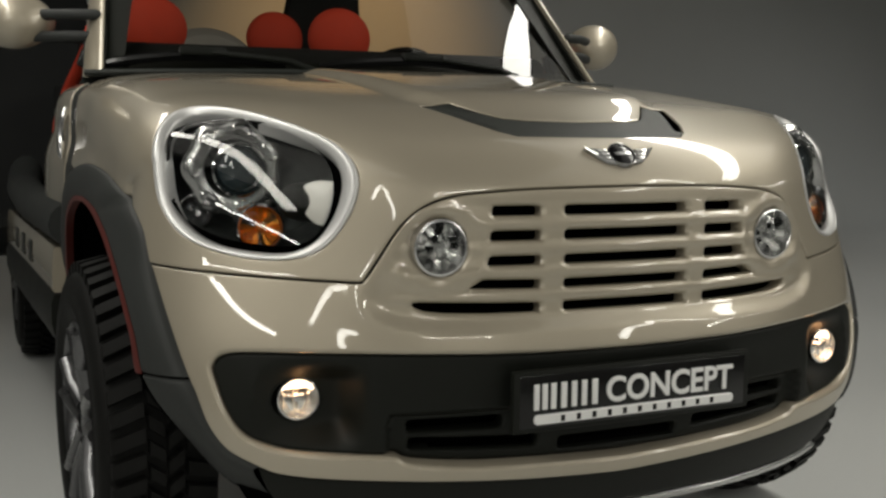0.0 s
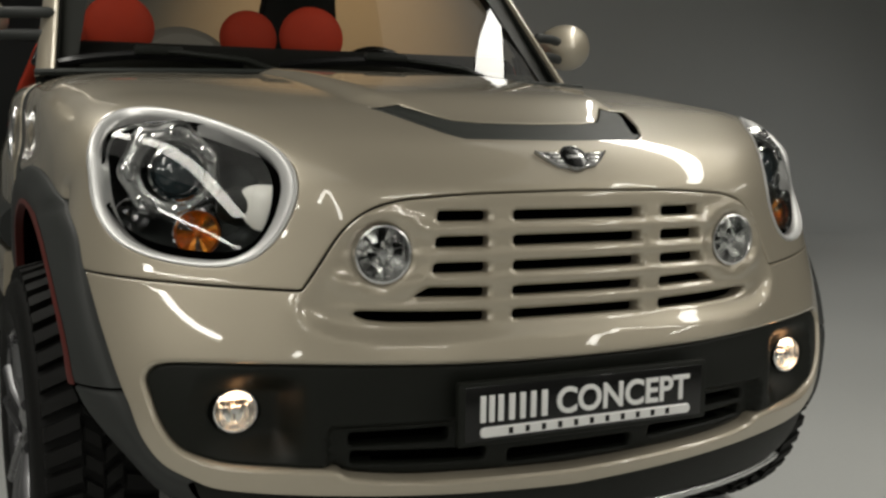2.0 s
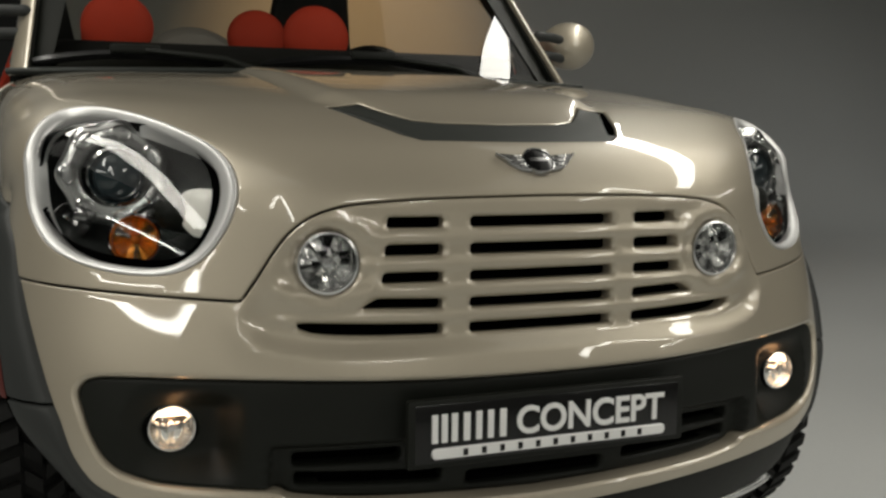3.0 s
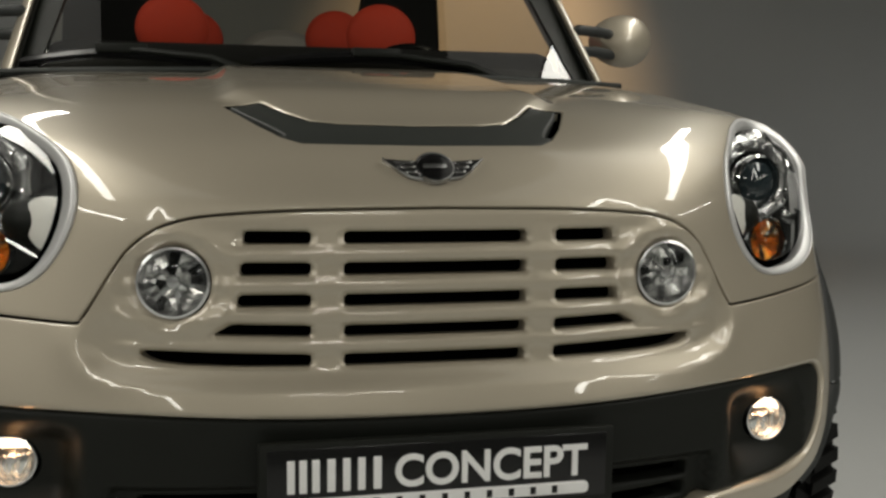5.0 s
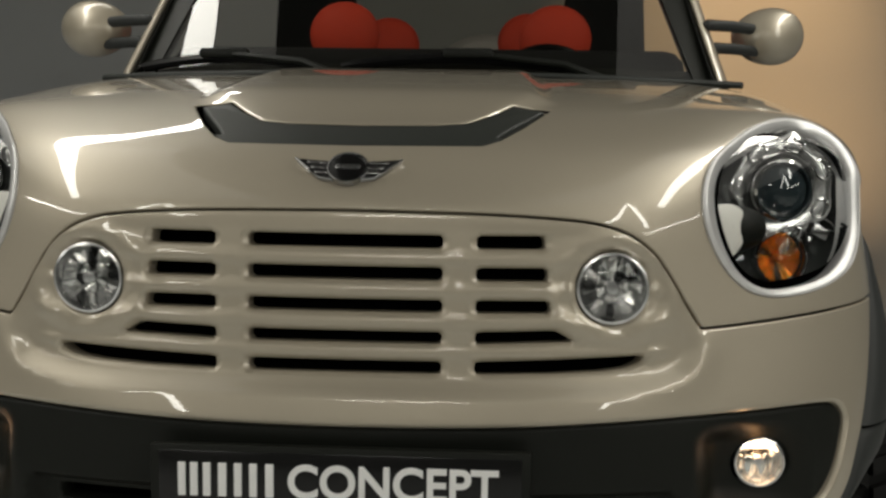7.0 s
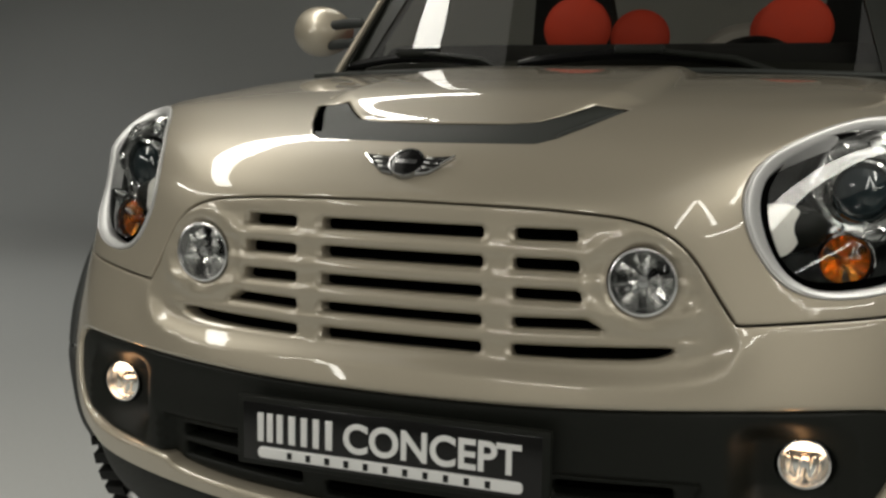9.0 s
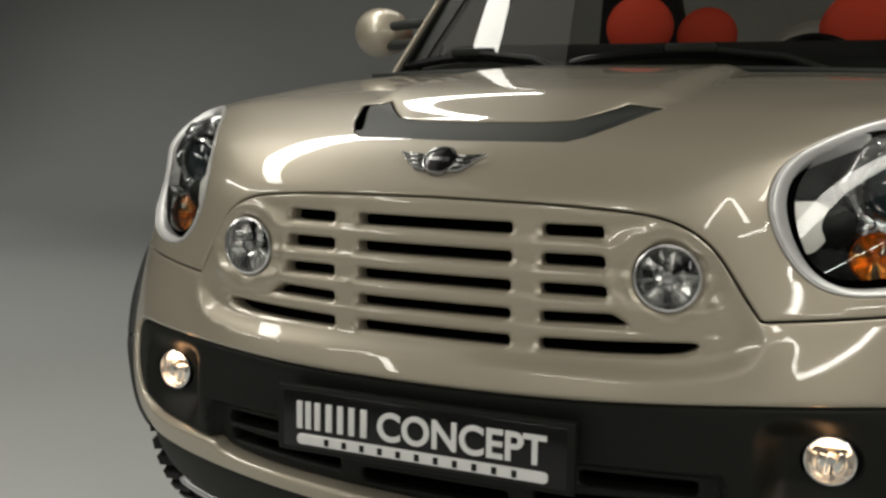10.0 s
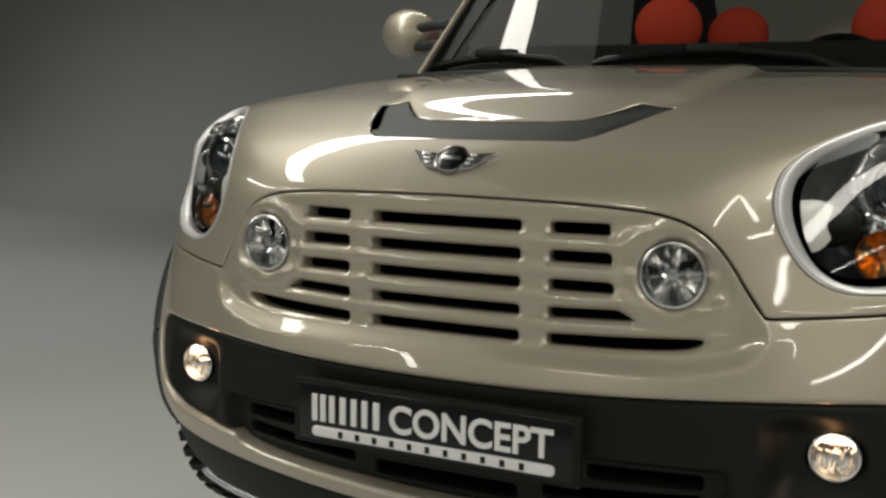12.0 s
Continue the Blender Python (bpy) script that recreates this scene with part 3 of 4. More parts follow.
# channel of the scoop in the bonnet
scoop_out = [(0.0, .756), (.108, .761), (.124, .786), (.141, .846), (.165, .962)]
scoop_in = [(.143, .968), (.121, .962), (.099, .911), (.081, .874), (.054, .861), (0.0, .855)]
SCOOP = mirror_loop(scoop_out + scoop_in)


# bonnet, with the openings of the headlamps
hood_half = BEZEL_TOP + SHUT[1:] + ARCH[1:] + REAR[1:]
hood_loop = np.asarray(mirror_loop(hood_half))
part_hood = panel("bonnet", mirror_loop(hood_half), [RING, flip(RING), SCOOP], PAINT, car, "champagne metallic clamshell bonnet with a raised centre",
                  step=0.0115, edge=0.0025, hole_edge=0.003)

# grille panel
LAMP_X, LAMP_Z, LAMP_R = 0.388, 0.828, 0.0545
slots = []
ROWS_Z = [(0.884, 0.904), (0.837, 0.857), (0.791, 0.810), (0.746, 0.764), (0.703, 0.721)]
for i, (z0, z1) in enumerate(ROWS_Z):
    slots.append(xz_loop(soft_rect(-0.142, 0.142, z0, z1, 0.005)))
    for side in (-1, 1):
        if i < 3:
            poly = round_poly([(0.190, z0), (0.290 + 0.005 * i, z0), (0.288 + 0.004 * i, z1), (0.190, z1)], 0.005)
        elif i == 3:
            poly = round_poly([(0.190, z0), (0.336, z0 + 0.004), (0.306, z1 + 0.003), (0.190, z1)], 0.005)
        else:
            poly = round_poly([(0.190, z0), (0.30, z0 + 0.001), (0.38, z0 + 0.004), (0.416, z0 + 0.008), (0.437, z0 + 0.016), (0.443, z1 + 0.006), (0.43, z1 + 0.008), (0.30, z1 + 0.003), (0.190, z1)], 0.005)
        slots.append(xz_loop([(side * x, z) for x, z in poly]))
lamp_holes = [xz_loop(disc(side * LAMP_X, LAMP_Z, LAMP_R)) for side in (-1, 1)]
G_EDGE = resample(np.asarray([(s * KS, v) for s, v in mirror_loop(spline(BEZEL_TOP_AT, 0.05) + spline(BEZEL_LOW_AT, 0.05)[1:])]), 0.005)
LAMP_SV = from_xz(LAMP_X, LAMP_Z)


def grille_relief(co):
    d = edge_distance(G_EDGE, co)
    t = np.clip(d / 0.034, 0, 1)
    low = np.clip((0.45 - co[:, 1]) / 0.06, 0, 1)
    dish = -(0.003 + 0.007 * low) * t * t * (3 - 2 * t)
    # the slats between the slots are rounded
    for (a0, a1), (b0, b1) in zip(ROWS_Z, ROWS_Z[1:]):
        mid, half = (a0 + b1) / 2 - 0.33, (a0 - b1) / 2
        k = np.clip((co[:, 1] - mid) / half, -1, 1)
        dish += 0.0026 * (1 - k * k) ** 2 * np.clip((0.33 - np.abs(co[:, 0])) / 0.03, 0, 1)
    for side in (-1, 1):
        r = np.hypot(co[:, 0] - side * LAMP_SV[0] * KS, co[:, 1] - LAMP_SV[1])
        dish += 0.0035 * np.exp(-((r - 0.072) / 0.012) ** 2) - 0.0025 * np.exp(-((r - 0.054) / 0.012) ** 2)
    return dish


def front_relief(co):
    out = np.zeros(len(co))
    m = inside(np.asarray(G_EDGE), co)
    out[m] = grille_relief(co[m])
    # soft rolled lip round the lower edge of the grille
    d = edge_distance(G_EDGE, co)
    low = np.clip((0.45 - co[:, 1]) / 0.05, 0, 1)
    out += np.where(m, 0.002 * low * np.exp(-(d / 0.012) ** 2), 0.002 * low * np.exp(-(d / 0.022) ** 2))
    return out


front_half = BEZEL_TOP + SHUT[1:] + SKIRT[1:]
bumper = panel("bumper", grown(np.asarray(mirror_loop(front_half)), -0.0045).tolist(), slots + lamp_holes + [mirror_loop(INSERT)], PAINT, car,
               "champagne metallic front bumper with rows of grille slots", step=0.0095, edge=0.0028, hole_edge=0.0080, relief=front_relief, flange=0.028)

# black insert with the fog lamps' dishes and the air slots
FOG = from_xz(0.632, 0.552, 0.25)
FOG_R = 0.041
air = []
for side in (-1, 1):
    air.append(xz_loop([(side * x, z) for x, z in soft_rect(0.262, 0.452, 0.480, 0.506, 0.007)], 0.2))
    air.append(xz_loop([(side * x, z) for x, z in round_poly([(0.185, 0.431), (0.448, 0.444), (0.448, 0.470), (0.185, 0.458)], 0.007)], 0.2))
air.append(xz_loop(soft_rect(-0.140, 0.140, 0.418, 0.448, 0.007), 0.2))
fog_holes = [xz_loop(disc(side * 0.650, 0.549, FOG_R), 0.2) for side in (-1, 1)]


def insert_relief(co):
    out = np.zeros(len(co))
    for k, (a, v) in enumerate(co):
        if 0.12 < v < 0.31 and abs(a) > 0.30:
            p = skin(abs(a) / KS, v)
            m = step_up(0.505, 0.600, p.x) * step_up(0.430, 0.520, p.z) * (1 - step_up(0.580, 0.632, p.z)) if p.x < 0.80 else 0.0
            out[k] -= max(0.0, 0.128 - p.y) * 0.85 * m
    a = np.abs(co[:, 0]) / KS
    t = np.clip((0.338 - a) / 0.014, 0, 1) * np.clip((0.197 - co[:, 1]) / 0.012, 0, 1)
    out -= 0.022 * t * t * (3 - 2 * t)
    return out


insert = panel("bumper_insert", grown(np.asarray(mirror_loop(INSERT)), -0.001).tolist(), air + fog_holes, PLASTIC, car,
               "matt black grained plastic bumper insert", step=0.010, edge=0.008, hole_edge=0.005, base=-0.008, relief=insert_relief, flange=0.03)

# lower lip and skid plate
lip_half = list(reversed(SKIRT[28:])) + spline([SKIRT[28], (0.53, 0.03), (0.46, -0.02), (0.30, -0.045), (0.15, -0.053), (0.0, -0.055)])[1:]
lip = panel("lower_lip", grown(np.asarray(mirror_loop(lip_half)), -0.002).tolist(), [], PLASTIC, car, "matt black lower bumper lip", step=0.016, base=-0.008)
skid_half = spline([(0.0, -0.057), (0.25, -0.052), (0.40, -0.040), (0.50, -0.026)]) + spline([(0.495, -0.042), (0.40, -0.057), (0.25, -0.069), (0.0, -0.075)])
skid = panel("skid_plate", mirror_loop(skid_half), [], SATIN, car, "brushed aluminium skid plate edge", base=-0.004)

# near-black sheet: the shade behind gaps and slots is put into its colour
slot_shade_half = [(0.0, 0.60), (0.25, 0.59), (0.36, 0.50), (0.38, 0.38), (0.64, 0.30), (0.62, 0.15), (0.4, 0.04), (0.0, 0.02)]
panel("liner", mirror_loop(slot_shade_half), [xz_loop(disc(sd * LAMP_X, LAMP_Z, LAMP_R + .004)) for sd in (-1, 1)] + [xz_loop(disc(sd * .632, .552, .05), .2) for sd in (-1, 1)],
      VOID, car, "near-black sheet that stands for the shade behind the slots", step=0.03, base=-0.075, fine=0.02)


# sheet that closes the gap at the lip, coloured as the shade there
panel("chin_shade_sheet", mirror_loop([(0.0, 0.10), (0.45, 0.12), (0.62, 0.14), (0.64, 0.06), (0.57, -0.06), (0.40, -0.10), (0.0, -0.11)]), [], VOID, car, "near-black sheet that stands for the shade behind the lower lip", step=0.04, base=-0.045, fine=0.03)


# headlamps
def _even(loop, n):
    k = len(loop)
    P = np.asarray(loop)
    idx = np.linspace(0, k, n, endpoint=False)
    i = idx.astype(int)
    f = (idx - i)[:, None]
    return P[i % k] * (1 - f) + P[(i + 1) % k] * f


def place_frame(origin, facing):
    """Matrix whose -Y looks along facing."""
    f = Vector(facing).normalized()
    return Matrix.Translation(origin) @ (-f).to_track_quat("Y", "Z").to_matrix().to_4x4()


LENS_C = np.array((0.595, 0.72))


def lens_form():
    """Smooth low-order surface through the headlamp's opening: its coefficients in s and v."""
    q = np.array([LENS_C + (np.array(p) - LENS_C) * k for p in GLASS[::3] for k in (0.35, 0.7, 1.0, 1.0)])
    P = np.array([at(a, v, -0.013) for a, v in q])
    return np.linalg.lstsq(lens_terms(q), P, rcond=None)[0]


def lens_terms(q):
    a, v = (q - LENS_C).T
    return np.stack([np.ones(len(q)), a, v, a * a, a * v, v * v], 1)


LENS_K = lens_form()


def lens_rows(side):
    rows = []
    rim_ = np.asarray(_even(GLASS, 96))
    for k in (0.965, 0.96, 0.95, 0.92, 0.86, 0.78, 0.70, 0.6, 0.5, 0.4, 0.3, 0.2, 0.1, 0.02):
        q = LENS_C + (rim_ - LENS_C) * k
        P = lens_terms(q) @ LENS_K
        P[:, 1] += 0.005 - 0.0045 * (1 - k * k) - 0.26 * (q[:, 1] - LENS_C[1]) ** 2
        P[:, 0] *= side
        rows.append([Vector(p) for p in P])
    return rows


def headlamp(side):
    root = new("headlamp")
    root.parent = car
    tagged(root, "clear oval headlamp with a satin chrome surround")
    ro, gl = _even(RING, 96), _even(GLASS, 96)
    loops = []
    for t, off in ((0.0, -0.004), (0.02, 0.0005), (0.05, 0.0020), (0.09, 0.0020), (0.13, 0.0002), (0.15, -0.0002), (0.20, 0.0010), (0.30, 0.0008), (0.50, -0.0016), (0.70, -0.0046), (0.86, -0.0074), (0.94, -0.0092), (0.98, -0.0115), (1.0, -0.015), (1.02, -0.034)):
        loops.append([at(side * (a[0] * (1 - t) + b[0] * t), a[1] * (1 - t) + b[1] * t, off) for a, b in zip(ro, gl)])
    part("surround", loft(loops), RING_M, root, "satin chrome surround", sharp=60)
    lens = part("lens", loft(lens_rows(side)), LENS, root, "clear curved lens", sharp=80)
    lens.visible_shadow = False
    facing(lens, (0, -1, 0))
    seat_ = lens_rows(side)[0]
    gasket = [[at(side * s, v, -0.025) for s, v in _even(GLASS, 96)], [at(side * s, v, -0.028) for s, v in _even(GLASS, 96)], [p + Vector((0, 0.004, 0)) for p in seat_]]
    part("gasket", loft(gasket), VOID, root, "black rubber gasket", sharp=60)
    rim = [at(side * s, v, -0.030) for s, v in _even(GLASS, 96)]
    c = Vector((side * 0.685, 0.36, 0.925))
    bowl = []
    for k, back in ((0.0, 0.0), (0.05, 0.03), (0.15, 0.07), (0.35, 0.10), (0.65, 0.115), (0.98, 0.12)):
        row = []
        for p in rim:
            q = p.lerp(Vector((c.x, p.y * 0.5 + c.y * 0.5, c.z)), k)
            row.append(q + Vector((-side * 0.25, 0.97, 0)) * back)
        bowl.append(row)
    part("bowl", loft(bowl), BOWL_M, root, "dark inner housing", sharp=70)
    face = Vector((side * 0.18, -1, 0.02))
    # projector
    m = place_frame((side * 0.691, 0.298, 0.960), face)
    part("projector_ring", moved(lathe([(0.044, 0.03), (0.050, 0.02), (0.053, 0.000), (0.0515, -0.006), (0.048, -0.008), (0.0455, -0.004), (0.044, 0.004), (0.043, 0.03)], 48), m), CHROME, root, "chrome ring")
    part("projector_lens", moved(lathe([(0.0435, 0.006)] + [(0.0435 * math.cos(a), 0.006 - 0.018 * math.sin(a)) for a in np.linspace(0.12, math.pi / 2, 10)], 48), m), DARK_LENS, root, "dark glass bulb lens")
    # scalloped reflector plate round the projector, with oval hollows
    m2 = place_frame((side * 0.696, 0.322, 0.962), face)
    plate = []
    for r, y in ((0.052, 0.012), (0.056, 0.002), (0.070, -0.001), (0.084, 0.000), (0.090, 0.005), (0.0925, 0.014), (0.093, 0.035)):
        row = []
        for a in np.linspace(0, 2 * math.pi, 112, endpoint=False):
            k = 1.03 + (0.045 * math.cos(7 * a + math.pi) if r > .08 else 0.0)
            row.append(m2 @ Vector((r * k * math.cos(a), y, r * k * math.sin(a))))
        plate.append(row)
    part("petal_plate", loft(plate), PETAL_M, root, "scalloped chrome reflector plate", sharp=40)
    for k in range(7):
        a = 2 * math.pi * (k + 0.5) / 7
        mm = m2 @ Matrix.Rotation(-a, 4, "Y") @ Matrix.Translation((0.0755, -0.002, 0.0)) @ Matrix.Diagonal((0.82, 1.0, 1.12, 1))
        part("petal", moved(lathe([(0.0150, 0.005), (0.0172, 0.001), (0.0168, -0.003), (0.0145, -0.0035), (0.0125, 0.001)], 28), mm), CHROME, root, "small oval chrome rim")
        part("petal_bowl", moved(lathe([(0.0130, 0.0005), (0.0105, 0.004), (0.006, 0.006), (0.0, 0.0065)], 20), mm), DARK_LENS, root, "dark hollow")
    # clear rods and a ribbed step below the projector
    for dx, dz in ((-0.050, -0.070), (0.056, -0.066)):
        mm = place_frame((side * (0.691 + dx), 0.285, 0.960 + dz), face)
        part("step_reflector", moved(box((0.034, 0.020, 0.022), (0, 0, 0), 0.004, Matrix.Rotation(radians(25 * (1 if dx > 0 else -1)), 4, "Y")), mm), DARK_CHROME, root, "small dark chrome step")
    # indicator
    m = place_frame((side * 0.672, 0.222, 0.856), face + Vector((0, 0, 0.05)))
    part("indicator_ring", moved(lathe([(0.038, 0.03), (0.043, 0.01), (0.044, -0.004), (0.041, -0.008), (0.038, -0.004)], 40), m), CHROME, root)
    rnd = random.Random(11)
    n = 15
    amber_flutes, clear_flutes = bmesh.new(), bmesh.new()
    for k in range(n):
        a0, am, a1 = (2 * math.pi * (k + e) / n for e in (0, .5, 1))
        h = rnd.uniform(.003, .008)
        bm = clear_flutes if k % 5 == 1 else amber_flutes
        vs = [bm.verts.new((r * math.cos(a), y, r * math.sin(a))) for r, a, y in ((.007, a0, .018), (.037, a0, .010), (.037, am, .010 - h), (.007, am, .016), (.037, a1, .010), (.007, a1, .018))]
        bm.faces.new(vs[:4])
        bm.faces.new((vs[3], vs[2], vs[4], vs[5]))
    part("indicator", moved(amber_flutes, m), AMBER_CUT, root, "amber fluted indicator", smooth=False)
    part("indicator_flutes", moved(clear_flutes, m), DARK_CHROME, root, "clear flutes between the amber ones", smooth=False)
    cover = part("indicator_glass", moved(lathe([(0.040, -0.004), (0.032, -0.010), (0.018, -0.014), (0.0, -0.015)], 32), m), LENS, root, "clear domed cover")
    cover.visible_shadow = False
    part("indicator_back", moved(lathe([(0.040, 0.014), (0.030, 0.026), (0.0, 0.030)], 28), m), AMBER, root, "deep amber bowl")
    part("indicator_bulb", moved(lathe([(0.007, 0.022), (0.007, 0.004), (0.004, 0.0), (0.0, -0.001)], 14), m), AMBER, root, "amber bulb")
    # dark barrel that runs to a pale half-round cap at the lens's inner edge
    tail = Vector((side * 0.640, 0.215, 0.905))
    nose = at(side * 0.450, 0.588, -0.070)
    axis = (tail - nose).normalized()
    mm = Matrix.Translation(nose) @ (-axis).to_track_quat("-Y", "Z").to_matrix().to_4x4() @ Matrix.Rotation(math.pi, 4, "Z")
    L_ = (tail - nose).length
    part("cap_barrel", moved(lathe([(0.0, -L_), (0.018, -L_ * .97), (0.029, -L_ * .85), (0.036, -L_ * .6), (0.0385, -L_ * .3), (0.0385, 0.0), (0.0, 0.001)], 36), mm), PLASTIC, root, "dark rounded barrel")
    d_loop = round_poly([(.421, .634), (.426, .600), (.434, .568), (.443, .540), (.462, .541), (.480, .558), (.490, .583), (.489, .608), (.478, .628), (.456, .638)], 0.010)
    mid_ = np.mean(d_loop, 0)
    cap = [[at(side * s, v, -0.085) for s, v in d_loop], [at(side * s, v, -0.028) for s, v in d_loop]]
    for k, up in ((0.94, -0.0265), (0.75, -0.0235), (0.45, -0.0215), (0.02, -0.0210)):
        cap.append([at(side * (mid_[0] + (s - mid_[0]) * k), mid_[1] + (v - mid_[1]) * k, up) for s, v in d_loop])
    part("cap", loft(cap), WHITE_CAP, root, "pale half-round cap", sharp=50)
    # side reflector
    m = place_frame((side * 0.765, 0.345, 0.880), face)
    part("reflector", moved(lathe([(0.0, 0.03), (0.014, 0.026), (0.026, 0.012), (0.031, -0.006), (0.033, -0.004)], 28), m), DARK_CHROME, root, "dark chrome side reflector")
    return root


for side in (-1, 1):
    headlamp(side)


def round_lamp(name, label, x, z, r, hint, lit, sink, face):
    """Round lamp with a chrome rim, a cut reflector and a clear front."""
    root = new(name)
    root.parent = car
    tagged(root, label)
    s, v = from_xz(x, z, hint)
    m = place_frame(at(s, v, -sink) if not lit else Vector((x, sink, z)), face)
    part("rim", moved(lathe([(r * 1.0, 0.045), (r * 1.02, 0.0), (r * 1.0, -0.006), (r * 0.93, -0.007), (r * 0.87, -0.001), (r * 0.86, 0.008)], 48), m), SATIN, root, "bright rim")
    bowl = lathe([(r * .90, 0.002), (r * .72, 0.016), (r * .45, 0.026), (r * .15, 0.030)], 36)
    part("bowl", moved(bowl, m), PETAL_M, root, "dark mirror bowl")
    rnd = random.Random(int(abs(x) * 1000) + (5 if x > 0 else 0))
    if not lit:
        for r0, r1, n, depth in ((.20, .50, 7, .020), (.48, .88, 12, .010)):
            for k in range(n):
                a = 2 * math.pi * (k + rnd.uniform(-.15, .15)) / n
                da = 2 * math.pi / n * rnd.uniform(.36, .50)
                q0, q1 = r * (r0 + rnd.uniform(-.03, .03)), r * (r1 + rnd.uniform(-.05, .02))
                tilt, lean = rnd.uniform(-.6, .6), rnd.uniform(-.55, .25)
                bm = bmesh.new()
                qm = 0.5 * (q0 + q1)
                vs = [bm.verts.new((q * math.cos(a + e), depth + lean * (q - qm) + tilt * q * math.sin(e), q * math.sin(a + e))) for q, e in ((q0, -da), (q0, da), (q1, da * .9), (q1, -da * .9))]
                top = bm.verts.new((qm * math.cos(a), depth - rnd.uniform(.001, .005), qm * math.sin(a)))
                for p, q in zip(vs, vs[1:] + vs[:1]):
                    bm.faces.new((p, q, top))
                # about a third of the mirror facets are black, painting dark reflections
                dark = rnd.random() < 0.32
                part("facet", moved(bm, m), GLOSS_BLACK if dark else FACET_M, root, "mirror facet coloured black as a dark reflection" if dark else "bright cut facet", smooth=False)
    else:
        arc = [(r * 0.89 * math.cos(radians(k)), r * 0.89 * math.sin(radians(k))) for k in range(22, 159, 8)]
        bm = loft([[m @ Vector((px, 0.004, pz)) for px, pz in arc], [m @ Vector((px * .96, -0.003 + 0.012 * (1 - pz / r), max(pz * .8, r * .36))) for px, pz in arc],
                   [m @ Vector((px * .93, 0.022, r * .36)) for px, pz in arc]], closed=False)
        part("glow", bm, LAMP_LIT, root, "glowing upper reflector")
        for k, w, lean in ((-2.6, .20, .5), (-1.5, .34, -.35), (-0.4, .26, .55), (0.7, .20, -.5), (1.7, .34, .3), (2.7, .18, -.6)):
            h = math.sqrt(max(0.05, 0.74 - (k * .24) ** 2)) * r
            bm = box((r * w, 0.006, (h + r * .22) * rnd.uniform(.78, 1.0)), (k * r * .24, 0.013 + .003 * rnd.random(), (r * .22 - h) / 2), 0.002, Matrix.Rotation(lean, 4, "Z") @ Matrix.Rotation(rnd.uniform(-.25, .25), 4, "Y"))
            part("flute", moved(bm, m), CUT, root, "bright upright flute")
    part("bulb_cap", moved(lathe([(0.21 * r, 0.026), (0.21 * r, 0.002), (0.17 * r, -0.002), (0.0, -0.003)], 20), m), SATIN, root, "small round bulb cap")
    g = part("glass", moved(lathe([(r * 0.9, 0.002), (r * .7, -0.004), (r * .35, -0.007), (0.0, -0.008)], 32), m), LENS, root, "clear front glass")
    g.visible_shadow = False
    facing(g, (0, -1, 0))
    return root, m


for side in (-1, 1):
    round_lamp("driving_lamp", "round clear driving lamp set in the grille panel", side * LAMP_X, LAMP_Z, 0.0525, 0.5, False, 0.006, (side * 0.04, -1, 0.0))
    _, m = round_lamp("fog_lamp", "lit round fog lamp set in the black insert", side * 0.630, 0.549, 0.0390, 0.2, True, 0.128, (side * 0.06, -1, 0.02))
    lt = new("fog_bulb", bpy.data.lights.new("fog_bulb", "POINT"))
    lt.data.energy, lt.data.color, lt.data.shadow_soft_size = 0.06, (1.0, 0.50, 0.20), 0.012
    lt.location = m @ Vector((0, -0.018, 0.024))
    tagged(lt, "warm light of a lit fog lamp", "lamp light")

# plate
plate = new("number_plate")
plate.parent = car
tagged(plate, "black show plate with raised silver lettering")
part("plate_base", box((0.545, 0.016, 0.118), (0, -0.034, 0.543), 0.004), PLASTIC, plate, "black plate holder")
part("plate_face", box((0.520, 0.004, 0.100), (0, -0.0405, 0.543), 0.0015), GLOSS_BLACK, plate, "black plate face")


def lettering(text, width, height, place, mat, parent):
    cu = bpy.data.curves.new("lettering", "FONT")
    cu.body, cu.size, cu.extrude, cu.offset, cu.bevel_depth = text, 1.0, 0.02, 0.010, 0.012
    ob = bpy.data.objects.new("lettering", cu)
    me = bpy.data.meshes.new_from_object(ob)
    bpy.data.objects.remove(ob)
    co = np.array([v.co for v in me.vertices])
    lo, hi = co.min(0), co.max(0)
    for v in me.vertices:
        v.co = ((v.co.x - lo[0]) / (hi[0] - lo[0]) * width, -(v.co.z - lo[2]) / (hi[2] - lo[2]) * 0.004, (v.co.y - lo[1]) / (hi[1] - lo[1]) * height)
    ob = mesh_part("lettering", me, mat, parent, "raised silver lettering")
    ob.location = place
    return ob


lettering("CONCEPT", 0.300, 0.050, (-0.0725, -0.0425, 0.5275), LETTER_M, plate)
for x0, w in ((-0.231, 0.011), (-0.2135, 0.011), (-0.195, 0.011), (-0.173, 0.012), (-0.150, 0.011), (-0.128, 0.011), (-0.105, 0.012)):
    part("letter_bar", box((w, 0.004, 0.049), (x0 + w / 2, -0.0445, 0.552), 0.0012), LETTER_M, plate, "plain raised silver bar")
bar = round_poly([(-0.2305, -0.0095), (0.2305, -0.0095), (0.2305, 0.0095), (-0.2305, 0.0095)], 0.0095)
bm = loft([[(x, -0.0425, 0.509 + z) for x, z in bar], [(x, -0.0455, 0.509 + z) for x, z in bar], [(x * 0.995, -0.0475, 0.509 + z * .8) for x, z in bar]], cap=True)
silver_bar = part("silver_bar", bm, LETTER_M, plate, "rounded silver bar")
